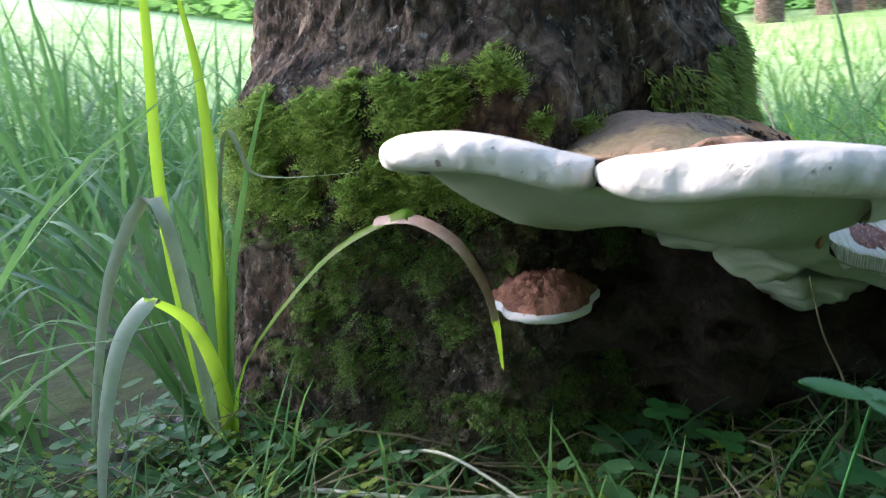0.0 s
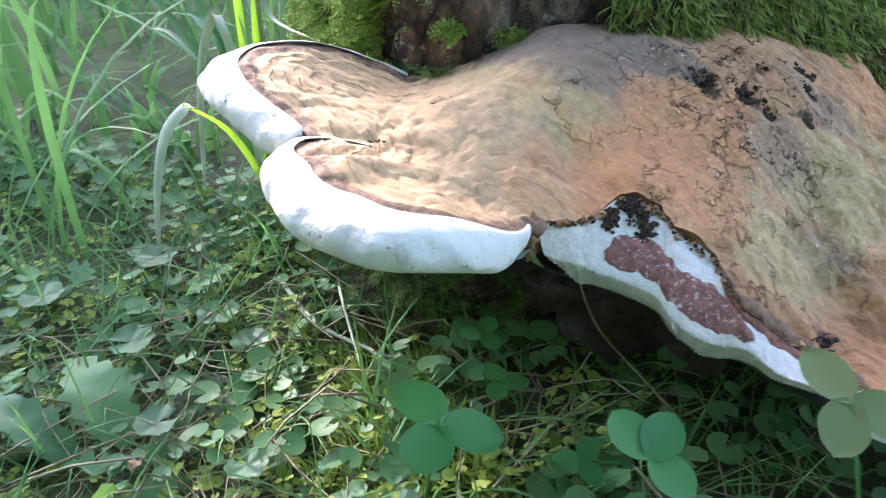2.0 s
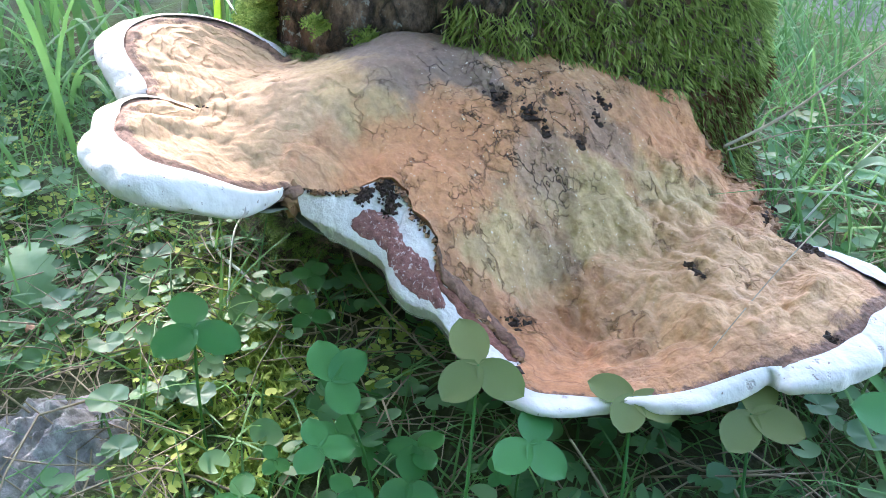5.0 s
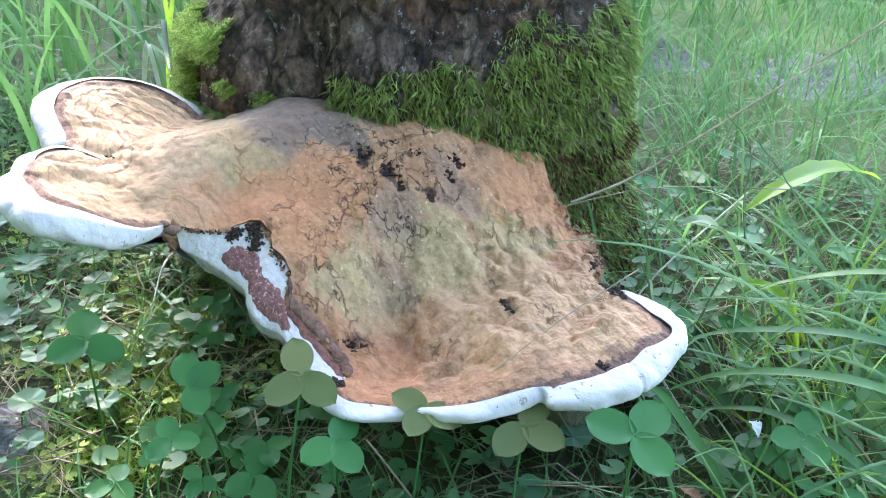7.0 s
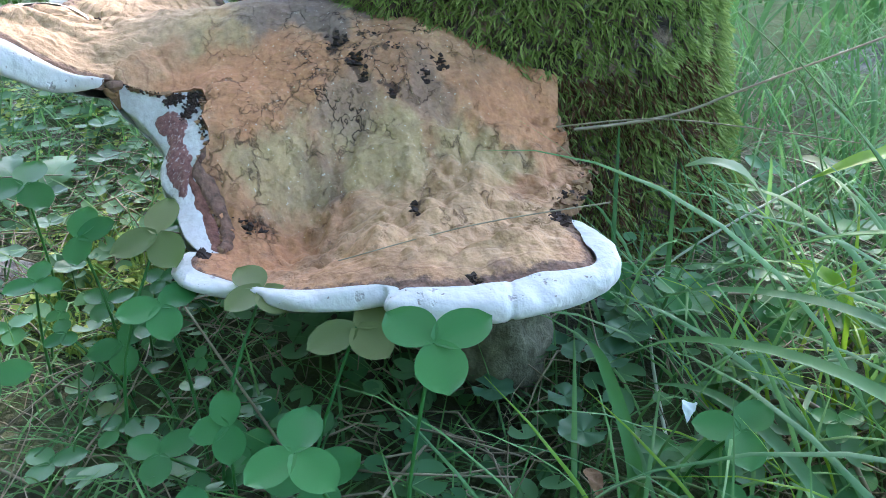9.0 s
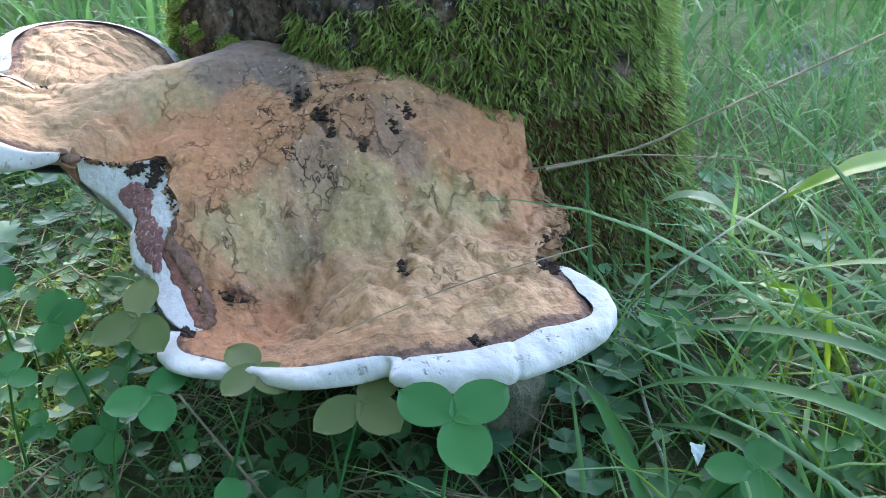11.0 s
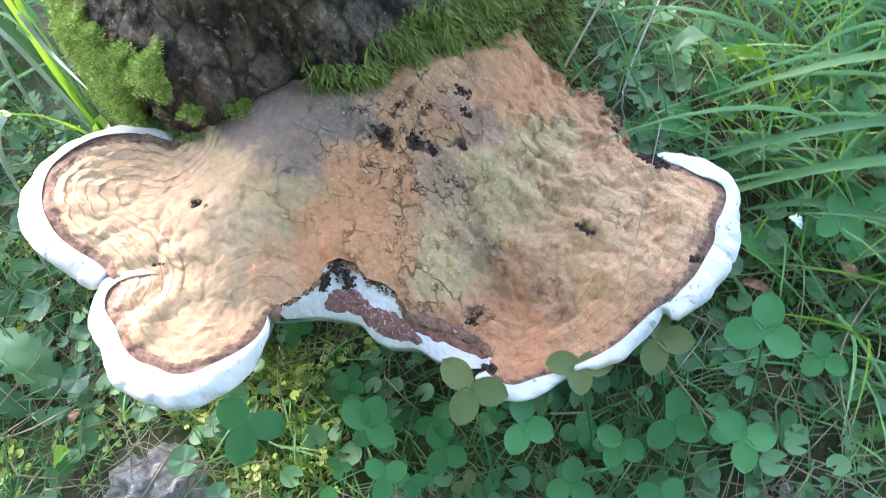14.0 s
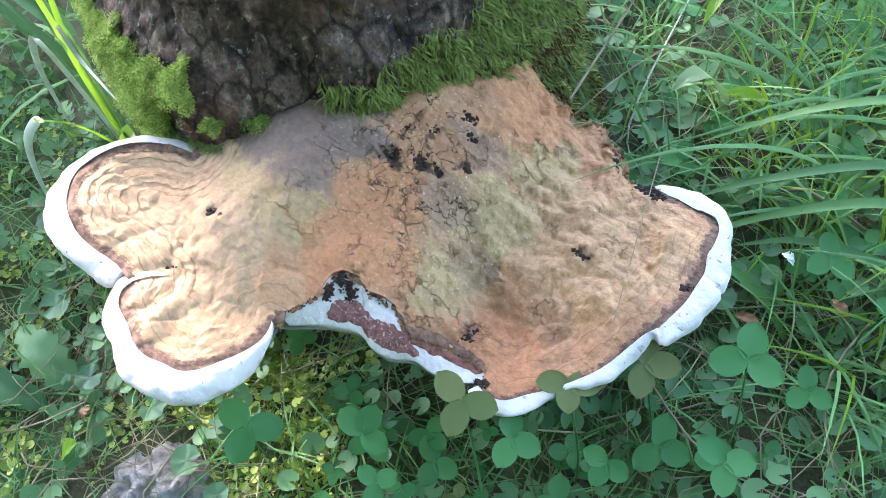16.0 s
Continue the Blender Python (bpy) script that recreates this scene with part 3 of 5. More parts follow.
fungus = tagged(new("bracket_fungus"), "broad brown bracket fungus with a thick white rim on the trunk", "fungus")
torn_line, lower_line = along(TORN, 130), along(LOWER, 130)
for p in torn_line:
    p[2] = top_z(p[0], p[1])
    p[0] += 0.0010 * fbm(p[0] * 170, p[1] * 170, 1.0, 3)
    p[1] += 0.0016 * fbm(p[0] * 170, p[1] * 170, 6.0, 3)
margin_lines = [along(A_IN, 120), along(B_IN[2:], 130), along(S_IN, 230)]
for line in margin_lines:
    for p in line:
        p[:2] += 0.0009 * fbm(p[0] * 120, p[1] * 120, 2.0, 3), 0.0009 * fbm(p[0] * 120, p[1] * 120, 9.0, 3)
back_line = along(BACK, 80)
for p in back_line:
    p[0] += 0.0020 * fbm(p[0] * 120, p[1] * 120, 4.0, 3)
    p[1] += 0.0020 * fbm(p[0] * 120, p[1] * 120, 8.0, 3)
trunk_line = along([BACK[-1], *IN_TRUNK, A_IN[0]], 60)
rim_points = np.concatenate(margin_lines)[:, :2]


def to_rim(x, y):
    return float(np.sqrt(((rim_points - (x, y)) ** 2).sum(1).min()))


def filled(loop, spacing, seed):
    """Triangles inside a closed loop of (x, y), with scattered points about that far apart: points and faces; the loop's points come first."""
    loop = np.array(loop)
    rr = np.random.RandomState(seed)
    gx, gy = np.meshgrid(np.arange(loop[:, 0].min(), loop[:, 0].max(), spacing), np.arange(loop[:, 1].min(), loop[:, 1].max(), spacing))
    gx[::2] += spacing / 2
    p = np.stack([gx.ravel(), gy.ravel()], 1) + rr.uniform(-0.25, 0.25, (gx.size, 2)) * spacing
    inside = np.zeros(len(p), bool)
    for (ax, ay), (bx, by) in zip(loop, np.roll(loop, -1, 0)):
        if ay != by:
            inside ^= ((ay > p[:, 1]) != (by > p[:, 1])) & (p[:, 0] < (bx - ax) * (p[:, 1] - ay) / (by - ay) + ax)
    p = p[inside]
    gap = np.concatenate([((c[:, None] - loop[None]) ** 2).sum(2).min(1) for c in np.array_split(p, 40)]) ** 0.5
    p = p[gap > 0.6 * spacing]
    n = len(loop)
    v, _, f, *_ = delaunay_2d_cdt([Vector(q) for q in [*loop, *p]], [(i, (i + 1) % n) for i in range(n)], [], 1, 1e-7)
    return np.array([tuple(q) for q in v]), [tuple(q) for q in f]


def kept(line, gap=0.0004):
    """Leaves out points that lie too close to the one before."""
    out = [line[0]]
    for p in line[1:]:
        if np.linalg.norm(p[:2] - out[-1][:2]) > gap:
            out.append(p)
    return out


loop = kept(np.concatenate([margin_lines[0], margin_lines[1], torn_line, margin_lines[2], back_line, trunk_line[1:-1]]))
pts, faces = filled([p[:2] for p in loop], 0.00115, 3)
reach = np.concatenate([((c[:, None] - rim_points[None, ::2]) ** 2).sum(2).min(1) for c in np.array_split(pts, 60)]) ** 0.5
verts = [(x, y, crust_z(x, y, d)) for (x, y), d in zip(pts, reach)]
base, n = len(verts), len(loop)
order = [int(((pts - p[:2]) ** 2).sum(1).argmin()) for p in loop]
verts += [(verts[i][0], verts[i][1], verts[i][2] - 0.005) for i in order]
faces += [(order[i], order[(i + 1) % n], base + (i + 1) % n, base + i) for i in range(n)]
crust = part("crust", verts, faces, CRUST, fungus, "dusty brown cracked upper crust")
crust.data.attributes.new("edge", "FLOAT", "POINT").data.foreach_set("value", [*reach.tolist(), *[reach[i] for i in order]])


def rim_of(inner, outer, n, thick, creases=(), seed=0.0, bulge=0.0012):
    """A rolled white rim between its inner and outer line; thick(s): metres, s from 0 to 1."""
    a, b = along(inner, n), along(outer, n)
    rows = []
    for i in range(n + 1):
        s = i / n
        d = Vector((b[i][0] - a[i][0], b[i][1] - a[i][1], 0.0))
        way = d.normalized()
        ends = min(1.0, 14 * s + 0.12, 14 * (1 - s) + 0.12) ** 0.5
        pinch = sum(k * math.exp(-((s - c) / w) ** 2) for c, w, k in creases)
        h = thick(s) * (1 + 0.10 * fbm(a[i][0] * 40, a[i][1] * 40, seed, 2)) * (1 - 0.12 * pinch) * (0.4 + 0.6 * ends)
        zi = top_z(a[i][0], a[i][1]) - 0.0004
        row = []
        for k in range(25):
            u = math.pi * (0.5 - 1.08 * k / 24)
            c, sn = max(0.0, math.cos(u)) ** 0.68, math.copysign(abs(math.sin(u)) ** 0.86, math.sin(u))
            w = d.length * (1 - 0.12 * pinch)
            z = zi + bulge * (1 - 0.7 * pinch) * ends - (h / 2 + bulge / 2) * (1 - sn)
            x, y = a[i][0] + way.x * (w * c - 0.0007), a[i][1] + way.y * (w * c - 0.0007)
            m = (0.0026 * fbm(x * 62 + seed, y * 62, z * 62, 2) + 0.0005 * fbm(x * 150, y * 150 + seed, z * 150, 2)) * c
            row.append((x + way.x * m, y + way.y * m, z + 0.5 * m))
        rows.append(row)
    for end in (0, -1):                  # closed ends
        mid = Vector(rows[end][0]).lerp(Vector(rows[end][-1]), 0.5)
        cover = [tuple(mid.lerp(Vector(q), 0.3)) for q in rows[end]]
        rows.insert(0, cover) if end == 0 else rows.append(cover)
    part("rim", *sheet(rows), WHITE, fungus, "thick rounded white growing edge")
    return rows


rim_of(A_IN, A_OUT, 190, lambda s: 0.0045 + 0.0080 * smooth(0.0, 0.35, s), (), 1.0)
rim_of(B_IN, B_OUT, 230, lambda s: 0.004 + 0.0095 * smooth(0.05, 0.28, s) * smooth(1.0, 0.80, s) + 0.001 * smooth(0.9, 0.8, s), (), 5.0)
rim_of(S_IN, S_OUT, 330, lambda s: 0.0050 + 0.0035 * smooth(0.15, 0.45, s) + 0.0035 * smooth(0.45, 0.60, s) * smooth(1.0, 0.88, s), ((0.475, 0.006, 1.2), (0.585, 0.012, 0.5), (0.648, 0.005, 0.8), (0.80, 0.014, 0.6), (0.91, 0.006, 0.4)), 9.0)


# underside
under_loop = kept(np.concatenate([margin_lines[0], margin_lines[1], lower_line, margin_lines[2], back_line, trunk_line[1:-1]]), 0.0012)
at_wound = {tuple(np.round(p[:2], 6)): p[2] for p in lower_line}
low = np.array([at_wound[k] - 0.0065 if (k := tuple(np.round(p[:2], 6))) in at_wound else top_z(p[0], p[1]) - 0.0095 for p in under_loop])
pts, faces = filled([p[:2] for p in under_loop], 0.0042, 5)
ring = np.array([p[:2] for p in under_loop])
deep = np.array([top_z(p[0], p[1]) for p in under_loop]) - low
verts = []
for x, y in pts:
    q = ((ring - (x, y)) ** 2).sum(1) + 1e-9
    w = q ** -1.5
    d = math.sqrt(q.min())
    t = float((w * deep).sum() / w.sum()) + (0.017 - 0.003 * smooth(0.18, 0.24, x)) * (1 - math.exp(-d / 0.022))
    verts.append((x, y, top_z(x, y) - t + 0.0016 * fbm(x * 55, y * 55, 3.0, 2) * min(1.0, d / 0.006)))
part("pore_surface", verts, faces, PORES, fungus, "smooth cream pore surface underneath, greyed for shade")


# torn face: white flesh above a fluted wall of pores
def wound_at(s, t):
    """A place on the torn face: s along it, t from the crust (0) over the brink (1) to the foot of the pores (2)."""
    k = min(s, 0.9999) * 130
    i, f = int(k), k - int(k)
    u, m = (Vector(line[i]) * (1 - f) + Vector(line[i + 1]) * f for line in (torn_line, lower_line))
    if t <= 1:
        p = u.lerp(m, t)
        p.z += 0.0022 * math.sin(math.pi * t) * math.sin(math.pi * min(1.0, s * 1.3)) - 0.0010
        p.z += 0.0008 * fbm(p.x * 110, p.y * 110, 5.0, 3) * min(1.0, 6 * t)
        return p
    h = 0.0070 * min(1.0, 8 * s + 0.25) * min(1.0, 2.2 * (1 - s) + 0.15) * (1 + 0.25 * fbm(s * 14, 2.0, 0.0, 2))
    flute = 0.00045 * math.sin(s * 560 + 4 * fbm(s * 20, 0.0, 0.0, 2))
    return m + Vector((flute * 0.6, flute + 0.0016 * (t - 1), -0.001 - h * (t - 1)))


def wound_out(s, t, out):
    p = wound_at(s, t)
    n = (wound_at(min(1.0, s + 0.01), t) - wound_at(max(0.0, s - 0.01), t)).cross(wound_at(s, min(1.0, t + 0.05)) - wound_at(s, max(0.0, t - 0.05)))
    n.normalize()
    return p + (n if n.z > 0 else -n) * out


part("torn_flesh", *sheet([[tuple(wound_at(i / 260, t)) for t in [k / 18 for k in range(19)] + [1 + k / 10 for k in range(1, 11)]] for i in range(261)]), TORN_WHITE, fungus, "torn white flesh above fluted pores")


def wound_patch(name, s0, s1, upper, lower, mat, label, out):
    rows = []
    for i in range(70):
        f = i / 69
        s = s0 + (s1 - s0) * f
        ends = min(1.0, 9 * f, 9 * (1 - f))
        a, b = upper(f) + 0.10 * fbm(f * 9, 1.0, s0, 3), lower(f) + 0.06 * fbm(f * 11, 5.0, s0, 3)
        mid = (a + b) / 2
        rows.append([tuple(wound_out(s, min(1.0, max(0.0, mid + (b - a) / 2 * u * (0.25 + 0.75 * ends))), -0.0005 + out * (1 - u ** 4) * ends + 0.0003 * fbm(i * 0.7, u * 5, 0.0, 2))) for u in [k / 6 - 1 for k in range(13)]])
    part(name, *sheet(rows), mat, fungus, label)


wound_patch("flesh", 0.17, 0.71, lambda f: 0.47 - 0.15 * f, lambda f: 0.91 - 0.02 * f, FLESH, "exposed red-brown fibrous flesh", 0.0013)
wound_patch("dark_flesh", 0.58, 0.995, lambda f: 0.05, lambda f: 0.40 + 0.10 * f, DARK_FLESH, "dark red-brown torn layer under the crust", 0.0012)


def lump(V, F, p, r, rr, flat=1.0):
    """Adds a small angular crumb."""
    k = len(V)
    pts = [(1, 0, 0), (-1, 0, 0), (0, 1, 0), (0, -1, 0), (0, 0, 1), (0, 0, -1)]
    m = Euler((rr.uniform(0, 6), rr.uniform(0, 6), rr.uniform(0, 6))).to_matrix()
    for q in pts:
        v = m @ Vector((q[0] * 1.15, q[1], q[2] * 0.85)) * r * rr.uniform(0.4, 1.3)
        V.append((p[0] + v.x, p[1] + v.y, p[2] + v.z * flat))
    for a, b, c in ((0, 2, 4), (2, 1, 4), (1, 3, 4), (3, 0, 4), (2, 0, 5), (1, 2, 5), (3, 1, 5), (0, 3, 5)):
        F.append((k + a, k + b, k + c))


rk = random.Random(11)


def crumbs(x, y, spread_x, spread_y, count, size, label, turned=0.0):
    V, F = [], []
    for _ in range(int(count * 0.9)):
        u, v = rk.gauss(0, spread_x * 0.8), rk.gauss(0, spread_y * 0.8)
        px, py = x + u * math.cos(turned) - v * math.sin(turned), y + u * math.sin(turned) + v * math.cos(turned)
        lump(V, F, (px, py, crust_z(px, py, to_rim(px, py)) + size * rk.uniform(-0.4, 0.4)), size * rk.choice((0.5, 0.8, 1.6, 2.2)) * rk.uniform(0.8, 1.2), rk, 0.6)
    tagged(part("crumb_heap", V, F, CRUMB, fungus, label, True), kind="stuff")


for x, y, sx, sy, count, size, label, turned in (
        (0.060, 0.3325, 0.0020, 0.0020, 36, 0.0011, "dark crumbs in a bored hole", 0.0), (0.138, 0.429, 0.0014, 0.0012, 18, 0.0009, "dark crumbs in a bored hole", 0.0),
        (0.137, 0.410, 0.0036, 0.0030, 70, 0.0011, "dark crumbs round bored holes", 0.4), (0.154, 0.4146, 0.0028, 0.0026, 60, 0.0011, "dark crumbs round bored holes", 0.0),
        (0.1635, 0.416, 0.0024, 0.0018, 40, 0.0010, "dark crumbs round bored holes", 0.0), (0.153, 0.436, 0.0018, 0.0022, 26, 0.0009, "dark crumbs in a bored hole", 0.0),
        (0.1645, 0.457, 0.0028, 0.0022, 44, 0.0010, "dark crumbs round bored holes", 0.5), (0.171, 0.4466, 0.0024, 0.0020, 34, 0.0010, "dark crumbs round bored holes", 0.0),
        (0.176, 0.427, 0.0024, 0.0016, 28, 0.0010, "dark crumbs in a small pit", 0.0), (0.2558, 0.4127, 0.0034, 0.0012, 26, 0.0010, "dark crumbs in a small pit", -0.2),
        (0.2113, 0.345, 0.0012, 0.0046, 34, 0.0010, "dark crumbs in a crease", -0.3), (0.276, 0.4735, 0.0060, 0.0022, 90, 0.0011, "dark crumbs along the torn back edge", -0.2),
        (0.2465, 0.494, 0.0022, 0.0070, 60, 0.0011, "dark crumbs along the torn back edge", 0.5), (0.0597, 0.2915, 0.0022, 0.0010, 16, 0.0008, "dark crumbs in a cleft", 0.3),
        (0.3175, 0.417, 0.0030, 0.0012, 24, 0.0009, "dark crumbs beside the rim", 0.9), (0.232, 0.3215, 0.0026, 0.0016, 40, 0.0012, "dark crumbs in the nook of the rim", 0.0)):
    crumbs(x, y, sx, sy, count, size, label, turned)
V, F = [], []
for _ in range(330):
    s, t = rk.choice([(rk.gauss(0.30, 0.022), abs(rk.gauss(0.04, 0.13))), (rk.gauss(0.335, 0.012), rk.gauss(0.30, 0.09)), (rk.gauss(0.23, 0.016), rk.gauss(0.22, 0.07))])
    lump(V, F, wound_out(min(0.99, max(0.01, s)), min(0.55, max(0.0, t)), 0.0006), rk.uniform(0.0006, 0.0017), rk)
for _ in range(120):
    s = rk.choice([rk.uniform(0.02, 0.2), rk.gauss(0.47, 0.02), rk.gauss(0.56, 0.02), rk.uniform(0.4, 1.0)])
    lump(V, F, wound_out(min(0.99, max(0.01, s)), abs(rk.gauss(0.0, 0.05)), 0.0004), rk.uniform(0.0004, 0.0012), rk)
tagged(part("crumb_heap", V, F, CRUMB, fungus, "dark crumbs along the torn edge", True), kind="stuff")
V, F = [], []
for _ in range(260):
    if rk.random() < 0.6:
        p = wound_out(rk.uniform(0.02, 0.99), rk.uniform(0, 0.12), 0.0006)
    else:
        q = back_line[rk.randrange(6, 78)]
        p = Vector((q[0] + rk.gauss(0, 0.0016), q[1] + rk.gauss(0, 0.0016), top_z(q[0], q[1]) + rk.uniform(-0.003, 0.001)))
    a, r = rk.uniform(0, 6.28), rk.uniform(0.0008, 0.0024)
    k = len(V)
    for q in range(5):
        b = a + q * 1.256
        V.append((p.x + r * math.cos(b) * rk.uniform(0.6, 1), p.y + r * math.sin(b) * rk.uniform(0.6, 1), p.z + rk.uniform(-0.0006, 0.0012)))
    V.append((p.x, p.y, p.z - 0.001))
    F += [(k, k + 1, k + 2, k + 3, k + 4)] + [(k + (q + 1) % 5, k + q, k + 5) for q in range(5)]
tagged(part("flake_litter", V, F, FLAKE, fungus, "curled flakes of torn crust", True), kind="stuff")

# curled fold of crust above the dark torn layer
rows = []
for i in range(61):
    f = i / 60
    u, m = wound_at(0.56 + 0.44 * f, 0.0), wound_at(0.56 + 0.44 * f, 0.45)
    d = (m - u)
    d.z = 0
    d.normalize()
    r = (0.0030 - 0.0012 * f) * (min(1.0, 5 * f, 12 * (1 - f)) ** 0.5) * (1 + 0.35 * fbm(f * 9, 3.0, 0.0, 2)) + 0.0003
    rows.append([(u.x + d.x * (r * math.cos(b) * 1.5 - 0.002), u.y + d.y * (r * math.cos(b) * 1.5 - 0.002), u.z + 0.0004 + r * math.sin(b)) for b in [2 * math.pi * k / 14 for k in range(15)]])
part("fold", *sheet(rows), CRUST, fungus, "curled fold of brown crust")

# ragged torn edge at the back, with two nubs of white flesh
rows = []
for i, p in enumerate(back_line):
    q = back_line[min(i + 1, len(back_line) - 1)] - back_line[max(i - 1, 0)]
    way = Vector((q[1], -q[0], 0)).normalized()
    rows.append([(p[0] + way.x * r, p[1] + way.y * r, top_z(p[0], p[1]) + z + 0.0010 * fbm(i * 0.6, k * 1.3, 2.0, 2)) for k, (r, z) in enumerate(((-0.002, -0.0006), (0.0, 0.0), (0.0016 + 0.0014 * fbm(i * 0.4, 1.0, 0.0, 2), -0.002), (0.001, -0.005), (0.003, -0.008), (-0.006, -0.012)))])
part("torn_edge", *sheet(rows), FLAKE, fungus, "torn rusty brown back edge")

# older growth under the shelf
def lobe_blob(thing, name, centre, radii, mat, label="", bumps=0.25, freq=40, seed=0.0):
    rows = []
    for i in range(25):
        th = math.pi * i / 24
        row = []
        for j in range(40):
            ph = 2 * math.pi * j / 40
            d = Vector((math.sin(th) * math.cos(ph), math.sin(th) * math.sin(ph), math.cos(th)))
            p = Vector((d.x * radii[0], d.y * radii[1], d.z * radii[2]))
            k = 1 + bumps * fbm((centre[0] + p.x) * freq, (centre[1] + p.y) * freq, (centre[2] + p.z) * freq + seed, 3)
            row.append(tuple(Vector(centre) + p * k))
        rows.append(row)
    part(name, *sheet(rows, True), mat, thing, label)


# brown taken almost to black: the shelf's deep shade is in this colour
SHADED_OLD_FLESH = plain_material("shaded_brown_growth", (0.010, 0.006, 0.005), (0.065, 0.034, 0.024), 0.95, 150.0, 0.014)
lobe_blob(fungus, "old_growth", (0.11, 0.43, 0.085), (0.085, 0.075, 0.050), SHADED_OLD_FLESH, "old crumbling brown growth under the shelf", 0.45, 55)
lobe_blob(fungus, "old_growth", (0.185, 0.455, 0.046), (0.06, 0.05, 0.042), SHADED_OLD_FLESH, "old crumbling brown growth under the shelf", 0.45, 55, 4.0)
lobe_blob(fungus, "old_growth", (0.25, 0.455, 0.05), (0.032, 0.026, 0.035), plain_material("old_green_growth", (0.07, 0.07, 0.04), (0.21, 0.20, 0.13), 0.95, 130.0, 0.008), "old greenish brown growth under the shelf", 0.3, 40, 7.0)
lobe_blob(fungus, "pore_pad", (0.105, 0.385, 0.134), (0.026, 0.032, 0.008), PORES, "lumpy cream pore pad", 0.4, 60)
lobe_blob(fungus, "crust_nub", (0.1225, 0.2950, top_z(0.1225, 0.2950) - 0.0030), (0.0050, 0.0055, 0.0034), CRUST, "", 0.35, 160, 3.0)
lobe_blob(fungus, "torn_nub", (0.1225, 0.2955, top_z(0.1225, 0.2955) - 0.0085), (0.0030, 0.0036, 0.0060), FLAKE, "torn rusty nub between rim and wound", 1.1, 260, 8.0)
lobe_blob(fungus, "pore_pad", (0.124, 0.345, 0.128), (0.020, 0.022, 0.009), PORES, "lumpy cream pore pad", 0.4, 60, 3.0)
lobe_blob(fungus, "pore_pad", (0.145, 0.375, 0.108), (0.026, 0.028, 0.010), PORES, "lumpy cream pore pad", 0.4, 60, 5.0)
young = tagged(new("young_bracket"), "small rusty red bracket fungus with a thin white lip", "fungus")
young.location = (0.028, 0.355, 0.113)
RUST = plain_material("rusty_powder", (0.20, 0.075, 0.045), (0.46, 0.20, 0.125), 0.95, 320.0, 0.006)
ang2 = [2 * math.pi * j / 60 for j in range(60)]
rows = [[(s * 0.0225 * math.cos(b) * (1 + 0.1 * math.sin(3 * b) + 0.06 * math.sin(7 * b)), s * 0.028 * math.sin(b), 0.010 * (1 - s ** 3) + 0.0030 * fbm(s * 3 * math.cos(b) * 3, s * 9 * math.sin(b), 1.0, 3)) for b in ang2] for s in [k / 14 for k in range(15)]]
part("crust", *sheet(rows, True), RUST, young, "rusty red powdery crust")
rows = [[(r * 0.0225 * math.cos(b) * (1 + 0.1 * math.sin(3 * b) + 0.06 * math.sin(7 * b)), r * 0.028 * math.sin(b), z + 0.0006 * fbm(b * 6, z * 300, 0.0, 2)) for b in ang2] for r, z in ((0.99, 0.0015), (1.03, 0.0), (1.02, -0.002), (0.95, -0.003), (0.5, -0.007), (0.0, -0.009))]
part("rim", *sheet(rows, True), WHITE, young, "thin white lip")

# ---- plants ----
rnd = random.Random(7)
SOIL = plain_material("grey_crumbly_soil", (0.13, 0.12, 0.112), (0.40, 0.375, 0.355), 0.95, 140.0, 0.008)
STRAW = plain_material("dry_straw", (0.13, 0.10, 0.06), (0.34, 0.275, 0.17), 0.7, 40.0, 0.0005)
MOSS = leaf_material("moss_green", (0.17, 0.25, 0.04), (0.58, 0.64, 0.18), 0.7, 0.35)
# darker copy of MOSS: shade at the trunk's foot put into the colour
SHADED_MOSS = leaf_material("shaded_moss", (0.08, 0.125, 0.04), (0.32, 0.40, 0.12), 0.7, 0.2)
SHAGGY_MOSS = leaf_material("olive_moss", (0.13, 0.17, 0.04), (0.46, 0.50, 0.17), 0.7, 0.3)
HERB = leaf_material("herb_green", (0.045, 0.15, 0.07), (0.14, 0.29, 0.14), 0.5, 0.3)
TAN_CLOVER = leaf_material("fading_clover_green", (0.13, 0.165, 0.06), (0.20, 0.21, 0.085), 0.55, 0.25)
OLD_BLADE = plain_material("bleached_grass", (0.40, 0.42, 0.31), (0.60, 0.62, 0.49), 0.5, 60.0, 0.0003)


def strip(V, F, points, widths, fold=0.2, side=None):
    """Adds a folded ribbon along the points: three vertices across."""
    base = len(V)
    for i, p in enumerate(points):
        p = Vector(p)
        q0, q1 = Vector(points[max(0, i - 1)]), Vector(points[min(len(points) - 1, i + 1)])
        t = (q1 - q0).normalized()
        s = side if side is not None else t.cross(Vector((0, 0, 1)))
        if s.length < 1e-4:
            s = Vector((1, 0, 0))
        s = (s - t * s.dot(t)).normalized()
        n = s.cross(t)
        w = widths[i] / 2
        V += [tuple(p - s * w + n * w * fold), tuple(p), tuple(p + s * w + n * w * fold)]
    for i in range(len(points) - 1):
        a = base + 3 * i
        F += [(a, a + 1, a + 4, a + 3), (a + 1, a + 2, a + 5, a + 4)]


